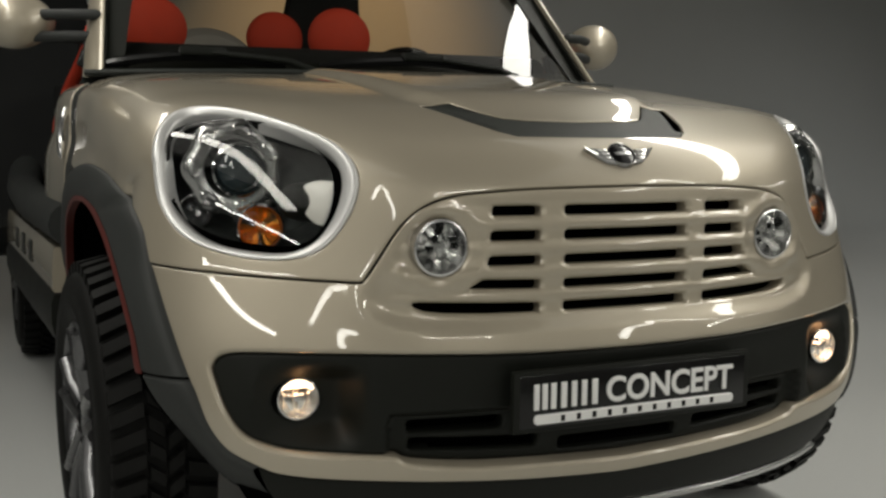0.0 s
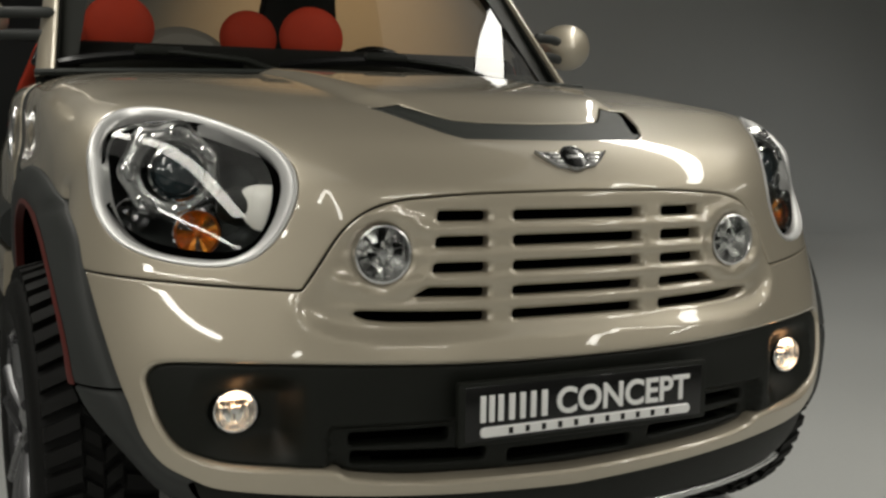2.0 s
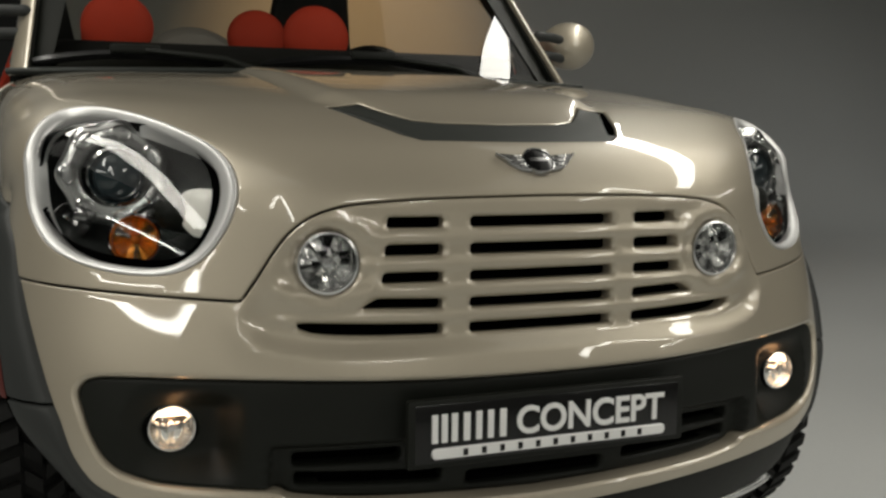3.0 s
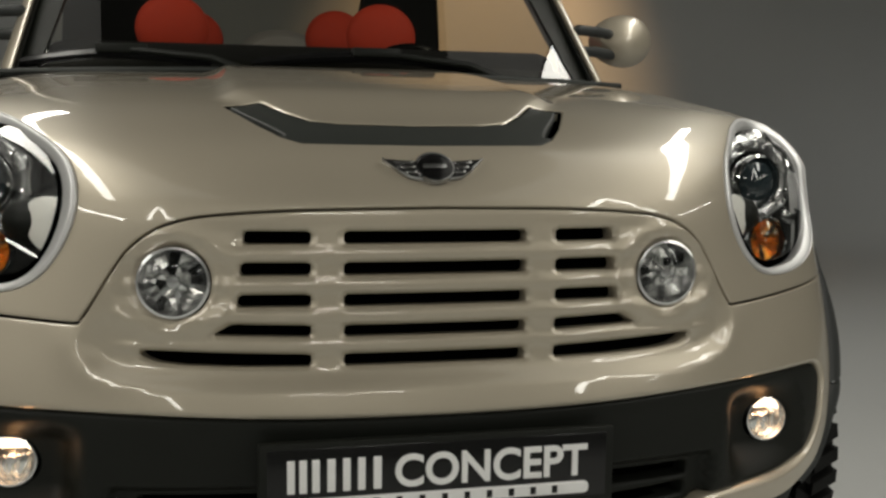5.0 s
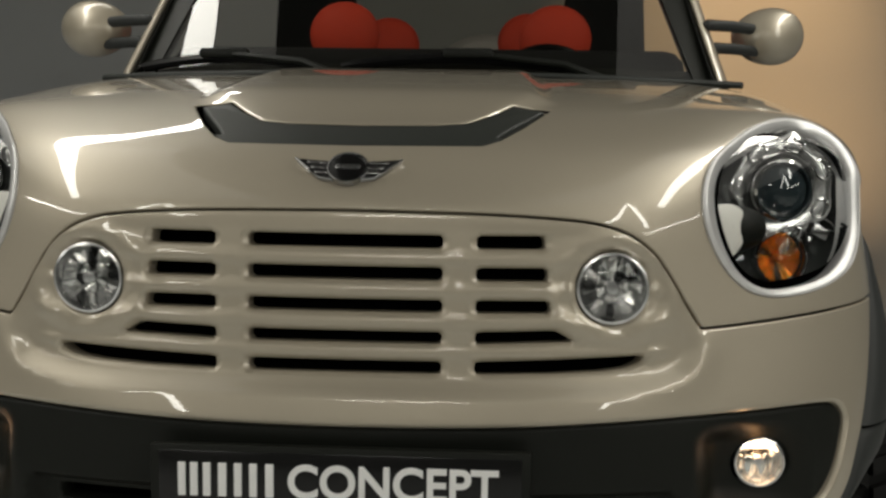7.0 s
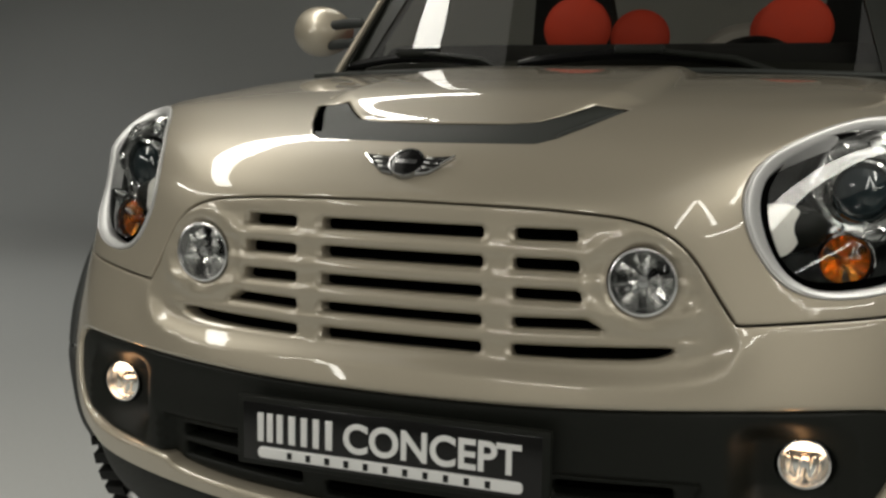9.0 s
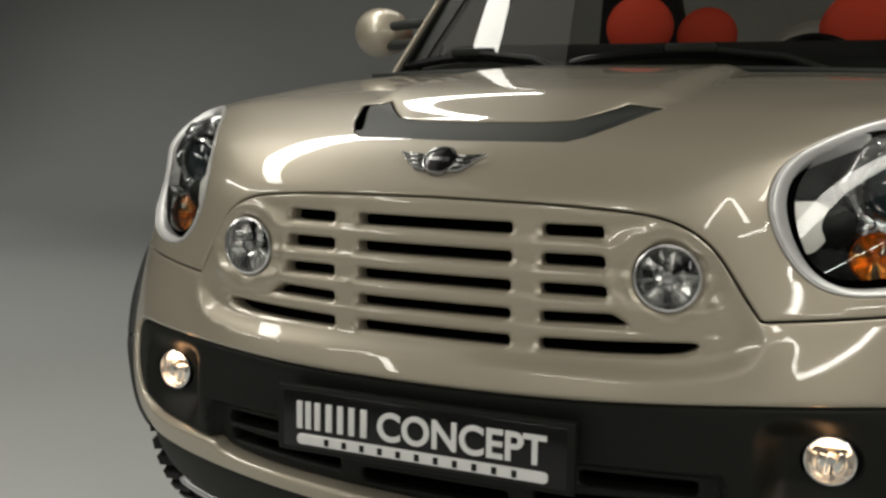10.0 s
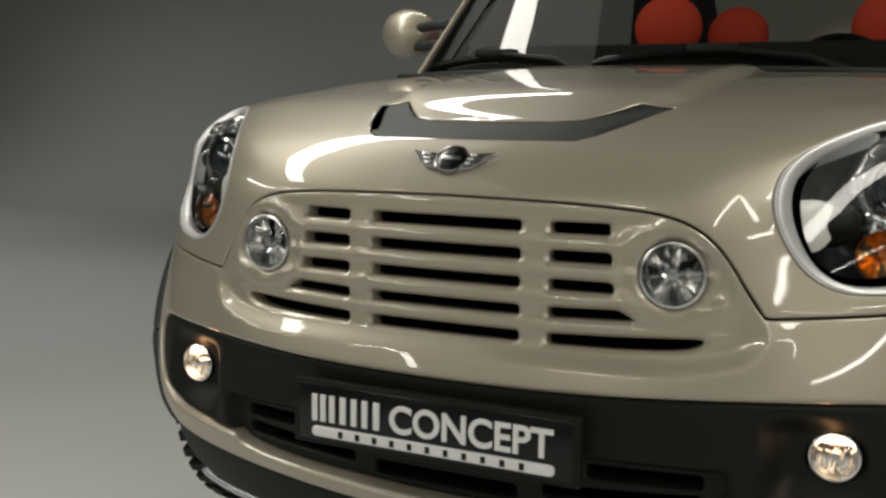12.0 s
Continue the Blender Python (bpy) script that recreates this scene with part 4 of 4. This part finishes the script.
for i in range(11):
    part("small_bar", box((0.0085, 0.002, 0.0115), (-0.170 + i * 0.0345, -0.0480, 0.509), 0.0006), GLOSS_BLACK, plate, "small dark bar")

# badge
badge = new("badge")
badge.parent = car
tagged(badge, "chrome winged badge with a black disc")
m = place_frame(at(0.0, 0.682, 0.002), skin_normal(0.0005, 0.682))
part("disc", moved(lathe([(0.028, 0.004), (0.028, -0.003), (0.024, -0.0055), (0.0, -0.006)], 40), m), GLOSS_BLACK, badge, "glossy black disc")
part("ring", moved(lathe([(0.0275, 0.004), (0.0275, -0.005), (0.0285, -0.0065), (0.030, -0.006), (0.0305, 0.0), (0.0305, 0.004)], 40), m), DARK_CHROME, badge, "chrome ring")
part("word_bar", moved(box((0.036, 0.002, 0.008), (0, -0.0065, 0), 0.0008), m), SATIN, badge, "plain silver bar")
for side in (-1, 1):
    poly = [(0.027, 0.013), (0.078, 0.018), (0.074, 0.012), (0.058, -0.006), (0.040, -0.020), (0.020, -0.024)]
    bm = loft([[m @ Vector((side * x, 0.003, z)) for x, z in poly], [m @ Vector((side * x, -0.002, z)) for x, z in poly],
               [m @ Vector((side * (0.045 + (x - 0.045) * .93), -0.004, z * .93)) for x, z in poly]], cap=True)
    part("wing", bm, DARK_CHROME, badge, "chrome wing")
    for k in range(3):
        z = 0.010 - 0.010 * k
        part("feather", moved(box((0.028 - 0.005 * k, 0.0025, 0.004), (side * (0.046 - 0.004 * k), -0.0045, z), 0.0008), m), CHROME, badge, "chrome bar")
    part("wing_tip", moved(tube([(side * 0.078, -0.003, 0.018), (side * 0.058, -0.0045, -0.004)], 0.0022), m), CHROME, badge, "bright wing edge")



pocket = spline([(.146, .922), (.155, .960), (.163, .972), (.160, .935), (.147, .872), (.131, .814), (.121, .802), (.120, .816), (.131, .865)], closed=True)
panel("scoop_trim", grown(np.asarray(SCOOP), -0.002).tolist(), [pocket, flip(pocket)], TRIM, car, "dark grey scoop trim set flush round the bonnet bulge", step=0.010, edge=0.0015,
      hole_edge=0.0035, flange=0.02, base=-0.0025)
for side in (-1, 1):
    # sheet under the pocket's opening, its shade painted as near-black
    deep = [(s, v) for s, v in grown(np.asarray(pocket), 0.006)]
    panel("pocket_shade_sheet", [(side * s, v) for s, v in deep], [], VOID, car, "near-black sheet for the shade in the scoop's end pocket", step=0.012, base=-0.022, flange=0.004)
edge_in = grown(np.asarray(SCOOP), -0.0012)
part("scoop_wall", loft([[at(s, v, -0.002) for s, v in edge_in], [at(s, v, -0.03) for s, v in edge_in]]), VOID, car, "dark wall of the scoop's channel")

# wheel arches, wheels
AXLE_Y, AXLE_Z, TYRE_R = 0.745, 0.375, 0.375


def arch(side):
    root = new("wheel_arch")
    root.parent = car
    tagged(root, "matt black plastic wheel arch with a red inner edge")
    outer = [skin(side * s, v) + skin_normal(side * s, v) * 0.002 for s, v in spline(ARCH_LOW)[:-1] + ARCH_HIGH]
    inner = [Vector((side * x, y, z)) for x, y, z in spline(ARCH_IN)]
    assert len(inner) == len(outer)
    for name, i0, i1 in (("lower_trim", 0, 16), ("trim", 16, len(outer))):
        po, pi = outer[i0:i1 + 1], inner[i0:i1 + 1]
        rows = []
        for t, push in ((-0.02, -0.025), (0.0, -0.006), (0.015, 0.002), (0.05, 0.006), (0.2, 0.010), (0.45, 0.011), (0.7, 0.007), (0.84, 0.002)):
            rows.append([p.lerp(q, t) + Vector((side * push, -0.5 * push if t > 0 else 0, 0)) for p, q in zip(po, pi)])
        # rounded ends at the joint between the two pieces
        for r in rows:
            k = 0 if i0 else -1
            r[k] = r[k] + Vector((-side * 0.006, 0.003, 0.0015 if i0 else -0.0015))
            r.insert(1 if i0 else len(r) - 1, r[k] + Vector((side * 0.006, -0.003, 0.003 if i0 else -0.003)))
        part(name, loft(rows, closed=False), ARCH_M, root, sharp=60)
    po, pi = outer[16:], inner[16:]
    red = [[p.lerp(q, 0.84) + Vector((side * 0.003, -0.002, 0)) for p, q in zip(po, pi)], [p.lerp(q, 0.93) + Vector((side * 0.003, -0.002, 0)) for p, q in zip(po, pi)],
           [p.lerp(q, 1.0) for p, q in zip(po, pi)], [q + Vector((-side * 0.02, 0.012, 0)) for q in pi]]
    part("red_edge", loft(red, closed=False), RED_EDGE, root, "thin red inner edge", sharp=60)
    # arch lining whose near-black colour holds the shade inside the arch
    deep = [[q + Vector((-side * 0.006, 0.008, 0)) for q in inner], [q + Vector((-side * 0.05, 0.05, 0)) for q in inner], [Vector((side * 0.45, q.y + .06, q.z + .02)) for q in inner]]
    part("arch_liner", loft(deep, closed=False), VOID, root, "arch lining, near-black with the arch's shade in its colour")
    return root


for side in (-1, 1):
    arch(side)


def wheel():
    """Off-road wheel that turns about X, its outer face at x = 0."""
    root = new("wheel")
    root.parent = car
    tagged(root, "off-road wheel with a coarse black tyre and grey alloy spokes")
    R, W = TYRE_R, 0.235
    prof = [(0.225, 0.012), (0.238, 0.000), (0.262, -0.006), (0.268, -0.008), (0.272, -0.006), (0.300, -0.008), (0.325, -0.002), (0.338, 0.012), (0.346, 0.034), (0.353, 0.06), (0.354, W - .06), (0.347, W - .03), (0.335, W - .005), (0.30, W), (0.25, W), (0.225, W - .02)]
    part("tyre", lathe(prof, 72, "X"), RUBBER, root, "black off-road tyre", sharp=40)
    bm = bmesh.new()
    n = 46
    for i in range(n):
        a = 2 * math.pi * i / n
        for row, (x0, x1, skew) in enumerate(((0.012, 0.076, 0.0), (0.084, 0.114, 0.5), (0.121, 0.151, 0.0), (0.159, W - .012, 0.5))):
            aa = a + skew * 2 * math.pi / n
            da = 2 * math.pi / n * (0.33 if row in (0, 3) else 0.30)
            tw = 0.028 * (1 if row % 2 else -1)
            vs = []
            for r, g in ((0.334, 1.0), (R, 0.84)):
                for x, s in ((x0, -1), (x1, -1), (x1, 1), (x0, 1)):
                    rr = r - (0.013 if row == 0 and x == x0 and r == R else 0) - (0.013 if row == 3 and x == x1 and r == R else 0)
                    an = aa + s * da * g + (tw if x == x1 else -tw)
                    vs.append(bm.verts.new((x, rr * math.cos(an), rr * math.sin(an))))
            for f in ((4, 5, 6, 7), (0, 1, 5, 4), (1, 2, 6, 5), (2, 3, 7, 6), (3, 0, 4, 7)):
                bm.faces.new([vs[k] for k in f])
    part("tread", bm, RUBBER, root, "coarse black tread blocks", smooth=False)
    part("rim", lathe([(0.228, 0.020), (0.228, 0.004), (0.222, 0.0), (0.214, 0.006), (0.208, 0.03), (0.200, 0.16), (0.200, 0.20)], 64, "X"), RIM_M, root, "grey alloy rim", sharp=40)
    # flat near-black disc in place of the shade behind the spokes
    part("rim_shade_disc", lathe([(0.20, 0.17), (0.0, 0.17)], 32, "X"), VOID, root, "near-black disc that stands for the shade behind the spokes")
    for k in range(5):
        for d in (-1, 1):
            a = 2 * math.pi * k / 5 + 0.3
            b = a + d * 0.20
            p0 = Vector((0.030, 0.05 * math.cos(a + d * .35), 0.05 * math.sin(a + d * .35)))
            p1 = Vector((0.012, 0.13 * math.cos(b), 0.13 * math.sin(b)))
            p2 = Vector((0.012, 0.214 * math.cos(b), 0.214 * math.sin(b)))
            part("spoke", tube([p0, p1, p2], [0.026, 0.020, 0.024], 10, 0.7), RIM_M, root, "grey spoke")
    part("hub_cap", lathe([(0.062, 0.05), (0.060, 0.024), (0.040, 0.016), (0.030, 0.012), (0.0, 0.010)], 32, "X"), RIM_M, root, "grey hub")
    return root


w = wheel()
w.location = (-0.955, AXLE_Y, AXLE_Z)
w.rotation_euler = (0, 0, radians(2.5))
copy_thing(w, pose(0.955, AXLE_Y, AXLE_Z, 0, 0, 180 + 2.5))
copy_thing(w, pose(-0.945, AXLE_Y + 2.6, AXLE_Z, 40, 0, 0))
copy_thing(w, pose(0.945, AXLE_Y + 2.6, AXLE_Z, 10, 0, 180))


# scuttle, screen and pillars
def screen_point(x, t):
    """On the windscreen: x across at the base, t up the slope."""
    u = x / 0.80
    base = Vector((x, 1.30 + 0.15 * u * u, 1.185 - 0.006 * u * u))
    return base + Vector((-0.15 * x * t, 0.50 * t, 0.56 * t))


bm = loft([[screen_point(x, t) for x in np.linspace(-0.80, 0.80, 25)] for t in np.linspace(-0.02, 1.0, 9)], closed=False)
pane = part("windscreen", bm, SCREEN, car, "clear windscreen")
pane.visible_shadow = False
facing(pane, (0, -1, 0.5))
bm = loft([[Vector((x, 1.19 + 0.15 * (x / .84) ** 2, 1.180 - 0.012 * (x / .84) ** 2)) for x in np.linspace(-0.84, 0.84, 25)],
           [Vector((x, 1.22 + 0.15 * (x / .84) ** 2, 1.188 - 0.010 * (x / .84) ** 2)) for x in np.linspace(-0.84, 0.84, 25)],
           [Vector((x, 1.33 + 0.15 * (x / .84) ** 2, 1.186 - 0.008 * (x / .84) ** 2)) for x in np.linspace(-0.84, 0.84, 25)],
           [Vector((x, 1.34 + 0.15 * (x / .84) ** 2, 1.10)) for x in np.linspace(-0.84, 0.84, 25)]], closed=False)
part("scuttle", bm, PLASTIC, car, "black scuttle panel under the windscreen")
bm = loft([[screen_point(x, t) + Vector((0, 0.012, -0.004)) for x in np.linspace(-0.79, 0.79, 25)] for t in (-0.03, 0.03, 0.075)], closed=False)
part("screen_band", bm, PLASTIC, car, "black band along the windscreen's foot")
part("scuttle_seal", tube([Vector((x, 1.205 + 0.15 * (x / .84) ** 2, 1.190 - 0.012 * (x / .84) ** 2)) for x in np.linspace(-0.85, 0.85, 25)], 0.009, 8), TRIM, car, "dark grey rubber seal")
for side in (-1, 1):
    foot, head = Vector((side * 0.812, 1.40, 1.17)), Vector((side * 0.70, 1.96, 1.77))
    along, across = Vector((side * 0.31, 0.95, 0)), Vector((side * 0.95, -0.31, 0))
    for name, mat, label, shift, long_, thin in (("pillar", PAINT, "champagne windscreen pillar", 0.0, 0.060, 0.013), ("pillar_lining", PLASTIC, "black pillar lining", -0.017, 0.054, 0.010)):
        rows = []
        for t in np.linspace(0, 1, 8):
            p = foot.lerp(head, t) + across * shift + along * (0.03 + 0.012 * (shift < 0))
            rows.append([p + across * thin * math.cos(a) + along * (long_ - 0.03 * t) * math.sin(a) for a in np.linspace(0, 2 * math.pi, 20, endpoint=False)])
        part(name, loft(rows, cap=True), mat, car, label)
    rows = []
    for t in np.linspace(0, 1.0, 8):
        a, b = screen_point(side * 0.79, t), screen_point(side * (0.742 - 0.045 * t), t)
        rows.append([a + Vector((side * .02, -0.006, 0)), a + Vector((side * .02, 0.05, 0)), b + Vector((0, 0.05, 0)), b + Vector((0, -0.006, 0))])
    part("pillar_cover", loft(rows, cap=True), PLASTIC, car, "black inner pillar cover")


def wiper(x0, x1, lift, arm_from):
    root = new("wiper")
    root.parent = car
    tagged(root, "black windscreen wiper parked at the screen's foot")
    pts = [screen_point(x, 0.035 + lift * math.sin(math.pi * t)) + Vector((0, -0.02, 0.008)) for t, x in ((t, x0 + (x1 - x0) * t) for t in np.linspace(0, 1, 14))]
    part("blade", tube(pts, [0.008] + [0.014] * 12 + [0.008], 8), GLOSS_BLACK, root, "black rubber blade")
    mid = pts[7] + Vector((0, -0.008, 0.012))
    part("bracket", moved(box((0.13, 0.035, 0.026), (0, 0, 0), 0.006), Matrix.Translation(mid)), PLASTIC, root, "black bracket")
    base = screen_point(arm_from, -0.02) + Vector((0, -0.04, 0.01))
    part("arm", tube([base, base.lerp(mid, .3) + Vector((0, -.01, .02)), mid], [0.014, 0.010, 0.008], 8), PLASTIC, root, "black arm")
    part("pivot", moved(lathe([(0.02, 0.0), (0.02, 0.02), (0.0, 0.026)], 16, "Z"), Matrix.Translation(base - Vector((0, 0, .01)))), PLASTIC, root, "black pivot")


wiper(-0.80, -0.30, 0.045, -0.20)
wiper(-0.20, 0.42, 0.045, 0.49)


def mirror(side, x, y):
    root = new("door_mirror")
    root.parent = car
    tagged(root, "rounded champagne door mirror on two black stalks")
    bm = bmesh.new()
    bmesh.ops.create_uvsphere(bm, u_segments=32, v_segments=20, radius=1)
    for v in bm.verts:
        v.co.x, v.co.y, v.co.z = v.co.x * 0.105, v.co.y * 0.085 if v.co.y < 0 else v.co.y * 0.03, v.co.z * 0.083
        v.co.z *= 1 + 0.12 * v.co.x / 0.105 * side
    c = Vector((x, y, 1.336))
    part("shell", moved(bm, Matrix.Translation(c)), PAINT, root, "champagne shell")
    part("mirror_glass", moved(lathe([(0.0, 0.032), (0.07, 0.031), (0.074, 0.026)], 24), Matrix.Translation(c) @ Matrix.Diagonal((1.3, 1, 1, 1))), CHROME, root, "mirror glass")
    for dz in (0.016, -0.046):
        part("stalk", tube([Vector((side * 0.778, 1.555, 1.336 + dz)), Vector((side * 0.784, 1.557, 1.336 + dz)), Vector((side * 0.792, 1.560, 1.336 + dz)), Vector((side * 0.87, 1.60, 1.336 + dz)), Vector((x - side * .03, y - 0.03, 1.336 + dz))], [0.004, 0.012, 0.016, 0.016, 0.016], 14), ARCH_M, root, "black stalk")


mirror(-1, -0.995, 1.70)
mirror(1, 0.998, 1.73)

# ---- cabin ----
part("dashboard", box((1.50, 0.42, 0.38), (0, 1.80, 1.095), 0.06, seg=3), DARK_CLOTH, car, "dark padded dashboard")
part("cabin_floor", box((1.5, 2.6, 0.08), (0, 2.6, 0.42), 0.02), PLASTIC, car, "black cabin floor")
part("firewall", box((1.5, 0.06, 0.78), (0, 1.52, 0.75), 0.02), VOID, car, "black bulkhead")
steer = new("steering_wheel")
steer.parent = car
bm = bmesh.new()
loops = [[Matrix.Rotation(radians(-65), 4, "X") @ Vector(((0.18 + 0.014 * math.cos(b)) * math.cos(a), (0.18 + 0.014 * math.cos(b)) * math.sin(a), 0.014 * math.sin(b))) for b in np.linspace(0, 2 * math.pi, 10, endpoint=False)]
         for a in np.linspace(0, 2 * math.pi, 37)]
part("wheel_rim", loft(loops), GLOSS_BLACK, steer, "black leather rim")
part("wheel_boss", moved(box((0.34, 0.05, 0.07), (0, 0, 0), 0.02), Matrix.Rotation(radians(25), 4, "X")), PLASTIC, steer, "black centre")
steer.location = (0.37, 2.08, 1.155)
tagged(steer, "black steering wheel")


def seat(x, y, top, size):
    root = new("seat")
    tagged(root, "dark seat with a round red headrest", "seat", group="seats in the car")
    root.parent = car
    bm = box((0.50, 0.14, 0.66), (0, 0.04, top - 0.50), 0.06, Matrix.Rotation(radians(-12), 4, "X"), 3)
    part("backrest", bm, DARK_CLOTH, root, "dark cloth backrest")
    part("cushion", box((0.50, 0.50, 0.16), (0, -0.28, top - 0.80), 0.05, seg=3), DARK_CLOTH, root, "dark cloth cushion")
    part("seat_base", box((0.40, 0.40, 0.20), (0, -0.24, top - 0.96), 0.02), PLASTIC, root, "black seat base")
    bm = bmesh.new()
    bmesh.ops.create_uvsphere(bm, u_segments=28, v_segments=18, radius=1)
    for v in bm.verts:
        v.co = Vector((v.co.x * 0.135 * size, v.co.y * 0.06 * size, v.co.z * 0.125 * size))
    part("headrest", moved(bm, Matrix.Translation((0, 0.07, top))), RED_CLOTH, root, "round red headrest")
    for dx in (-0.05, 0.05):
        part("headrest_rod", tube([(dx, 0.07, top - 0.24), (dx, 0.07, top - 0.08)], 0.006), CHROME, root, "steel rod")
    root.location = (x, y, 0)
    return root


seat(-0.412, 2.78, 1.425, 1.05)
seat(0.440, 2.90, 1.425, 1.10)
seat(-0.33, 3.75, 1.455, 1.1)
seat(0.35, 3.65, 1.47, 1.1)

# made-up dark panels fill the open cabin sides and hide the floor beyond
for side in (-1, 1):
    part("open_side_fill", box((0.05, 1.30, 0.66), (side * 0.765, 2.36, 0.86), 0.02, seg=2), DARK_CLOTH, car, "dark panel added to fill the open cabin side")
# tub behind the front wheels
for side in (-1, 1):
    side_body = new("side_body")
    side_body.parent = car
    tagged(side_body, "dark lower side with a champagne band")
    def run(section_, y0=1.47, y1=2.88):
        """Length of trim along the side, which bows outward towards the rear."""
        return loft([[(side * (0.942 + 0.055 * (y - 1.46) / 1.45 + dx), y, z) for dx, z in section_] for y in np.linspace(y0, y1, 9)], cap=True)

    part("sill", run([(-.10, .40), (-.03, .395), (-.008, .42), (.004, .47), (.004, .53), (-.006, .556), (-.10, .556)]), PLASTIC, side_body, "black sill", sharp=50)
    part("band", run([(-.06, .560), (-.006, .560), (0.0, .568), (-.002, .62), (-.006, .682), (-.012, .690), (-.06, .690)]), PAINT, side_body, "champagne band", sharp=40)
    # dark strips laid on the band paint the faint shading of its slots
    for y in (1.98, 2.20, 2.42):
        part("band_shade_strip", run([(-.02, .585), (.0005, .585), (.0015, .590), (-.001, .655), (-.02, .660)], y, y + 0.09), TRIM, side_body, "dark strip on the band that stands for a slot's faint shade", sharp=40)
    part("upper_rail", tube([(side * 0.885, 1.46, 0.755), (side * 0.90, 1.8, 0.753), (side * 0.925, 2.3, 0.755), (side * 0.93, 2.8, 0.78), (side * 0.88, 3.15, 0.95), (side * 0.84, 3.5, 1.02), (side * 0.84, 4.2, 1.02)], 0.064, 14), ARCH_M, side_body, "black rounded rail")
    top = 1.22 if side > 0 else 1.38
    bm = loft([[(side * x, y, z if z < 1.2 else z + (top - 1.22) * (1 if x < .95 else .6)) for y, z in ((2.85, 0.62), (2.92, 0.95), (3.3, 1.22), (3.9, 1.22), (4.15, 0.9), (4.15, 0.35), (3.85, 0.40), (3.72, 0.75), (3.35, 0.80), (2.98, 0.75), (2.9, 0.55))]
               for x in (0.66, 0.80, 0.93, 1.0, 1.02)], cap=True)
    part("rear_wing", bm, DARK_CLOTH, side_body, "dark rear side")
    bm = loft([[(side * 0.47, y, 0.6), (side * 0.96, y, 0.6), (side * 0.95, y, 1.45), (side * 0.93, y, 1.80), (side * 0.56, y, 1.80), (side * 0.47, y, 1.35)] for y in (4.06, 4.08, 4.15, 4.17)], cap=True)
    part("rear_quarter", bm, DARK_CLOTH, side_body, "black rear quarter post", sharp=30)
part("header_rail", tube([(-0.70, 1.98, 1.77), (0, 1.93, 1.80), (0.70, 1.98, 1.77)], 0.03, 12), PLASTIC, car, "black header rail")
spare = new("spare_wheel")
spare.parent = car
tagged(spare, "spare wheel in a pale grey cover behind the seats")
part("cover", moved(lathe([(0.0, -0.10), (0.20, -0.10), (0.29, -0.085), (0.33, -0.04), (0.335, 0.0), (0.33, 0.05), (0.29, 0.10), (0.0, 0.11)], 56), Matrix.Translation((0.14, 4.38, 1.23))), COVER_M, spare, "pale grey cover")
part("tail_panel", box((1.5, 0.08, 0.5), (0, 4.15, 0.75), 0.02), PAINT, car, "champagne tail panel")
for side in (-1, 1):
    strap = new("strap")
    strap.parent = car
    tagged(strap, "red webbing strap with a black clip at the screen's foot")
    part("webbing", tube(spline([(side * .785, 1.70, 1.33), (side * .80, 1.69, 1.27), (side * .825, 1.75, 1.20), (side * .85, 1.82, 1.13), (side * .870, 1.86, 1.04), (side * .865, 1.89, 0.92), (side * .85, 1.92, 0.82)]), 0.024, 12, flat=0.4), RED_CLOTH, strap, "red webbing")
    part("clip", moved(box((0.048, 0.03, 0.10), (0, 0, 0), 0.010), Matrix.Translation((side * .80, 1.68, 1.25)) @ Matrix.Rotation(-side * .35, 4, "Y")), GLOSS_BLACK, strap, "black plastic clip")
    part("clip_pin", tube([(side * .795, 1.655, 1.30), (side * .80, 1.655, 1.25), (side * .812, 1.66, 1.20)], 0.006, 8), CHROME, strap, "steel pin")

# side scuttle panels between the bonnet and the door opening
for side in (-1, 1):
    low = spline([(1.16, 1.625)] + SHUT_REAR)
    strip = [(s, v + 0.006) for s, v in low] + [(s, v + 0.115) for s, v in reversed(low)]
    panel("shut_strip", [(side * s, v) for s, v in strip], [], ARCH_M, car, "dark grey strip along the shut line", step=0.02, base=-0.003)
    edge_ = [(s, v + 0.119) for s, v in low]
    rest = spline([(0.80, 2.02), (0.86, 2.14), (0.98, 2.22), (1.1, 2.24), (1.35, 2.10), (1.36, 1.78)])
    panel("side_scuttle", [(side * s, v) for s, v in edge_ + rest], [], PAINT, car, "champagne panel behind the bonnet's shut line", step=0.02)
    top_, low_ = at(side * 0.972, 1.925, 0.006), at(side * 1.085, 1.815, 0.006)
    rep = [top_.lerp(low_, k) + skin_normal(side * 1.03, 1.86) * 0.006 * math.sin(math.pi * k) for k in np.linspace(0, 1, 9)]
    part("side_repeater", tube(rep, [0.005] + [0.011] * (len(rep) - 2) + [0.005], 10), SATIN, car, "slim upright chrome side repeater")
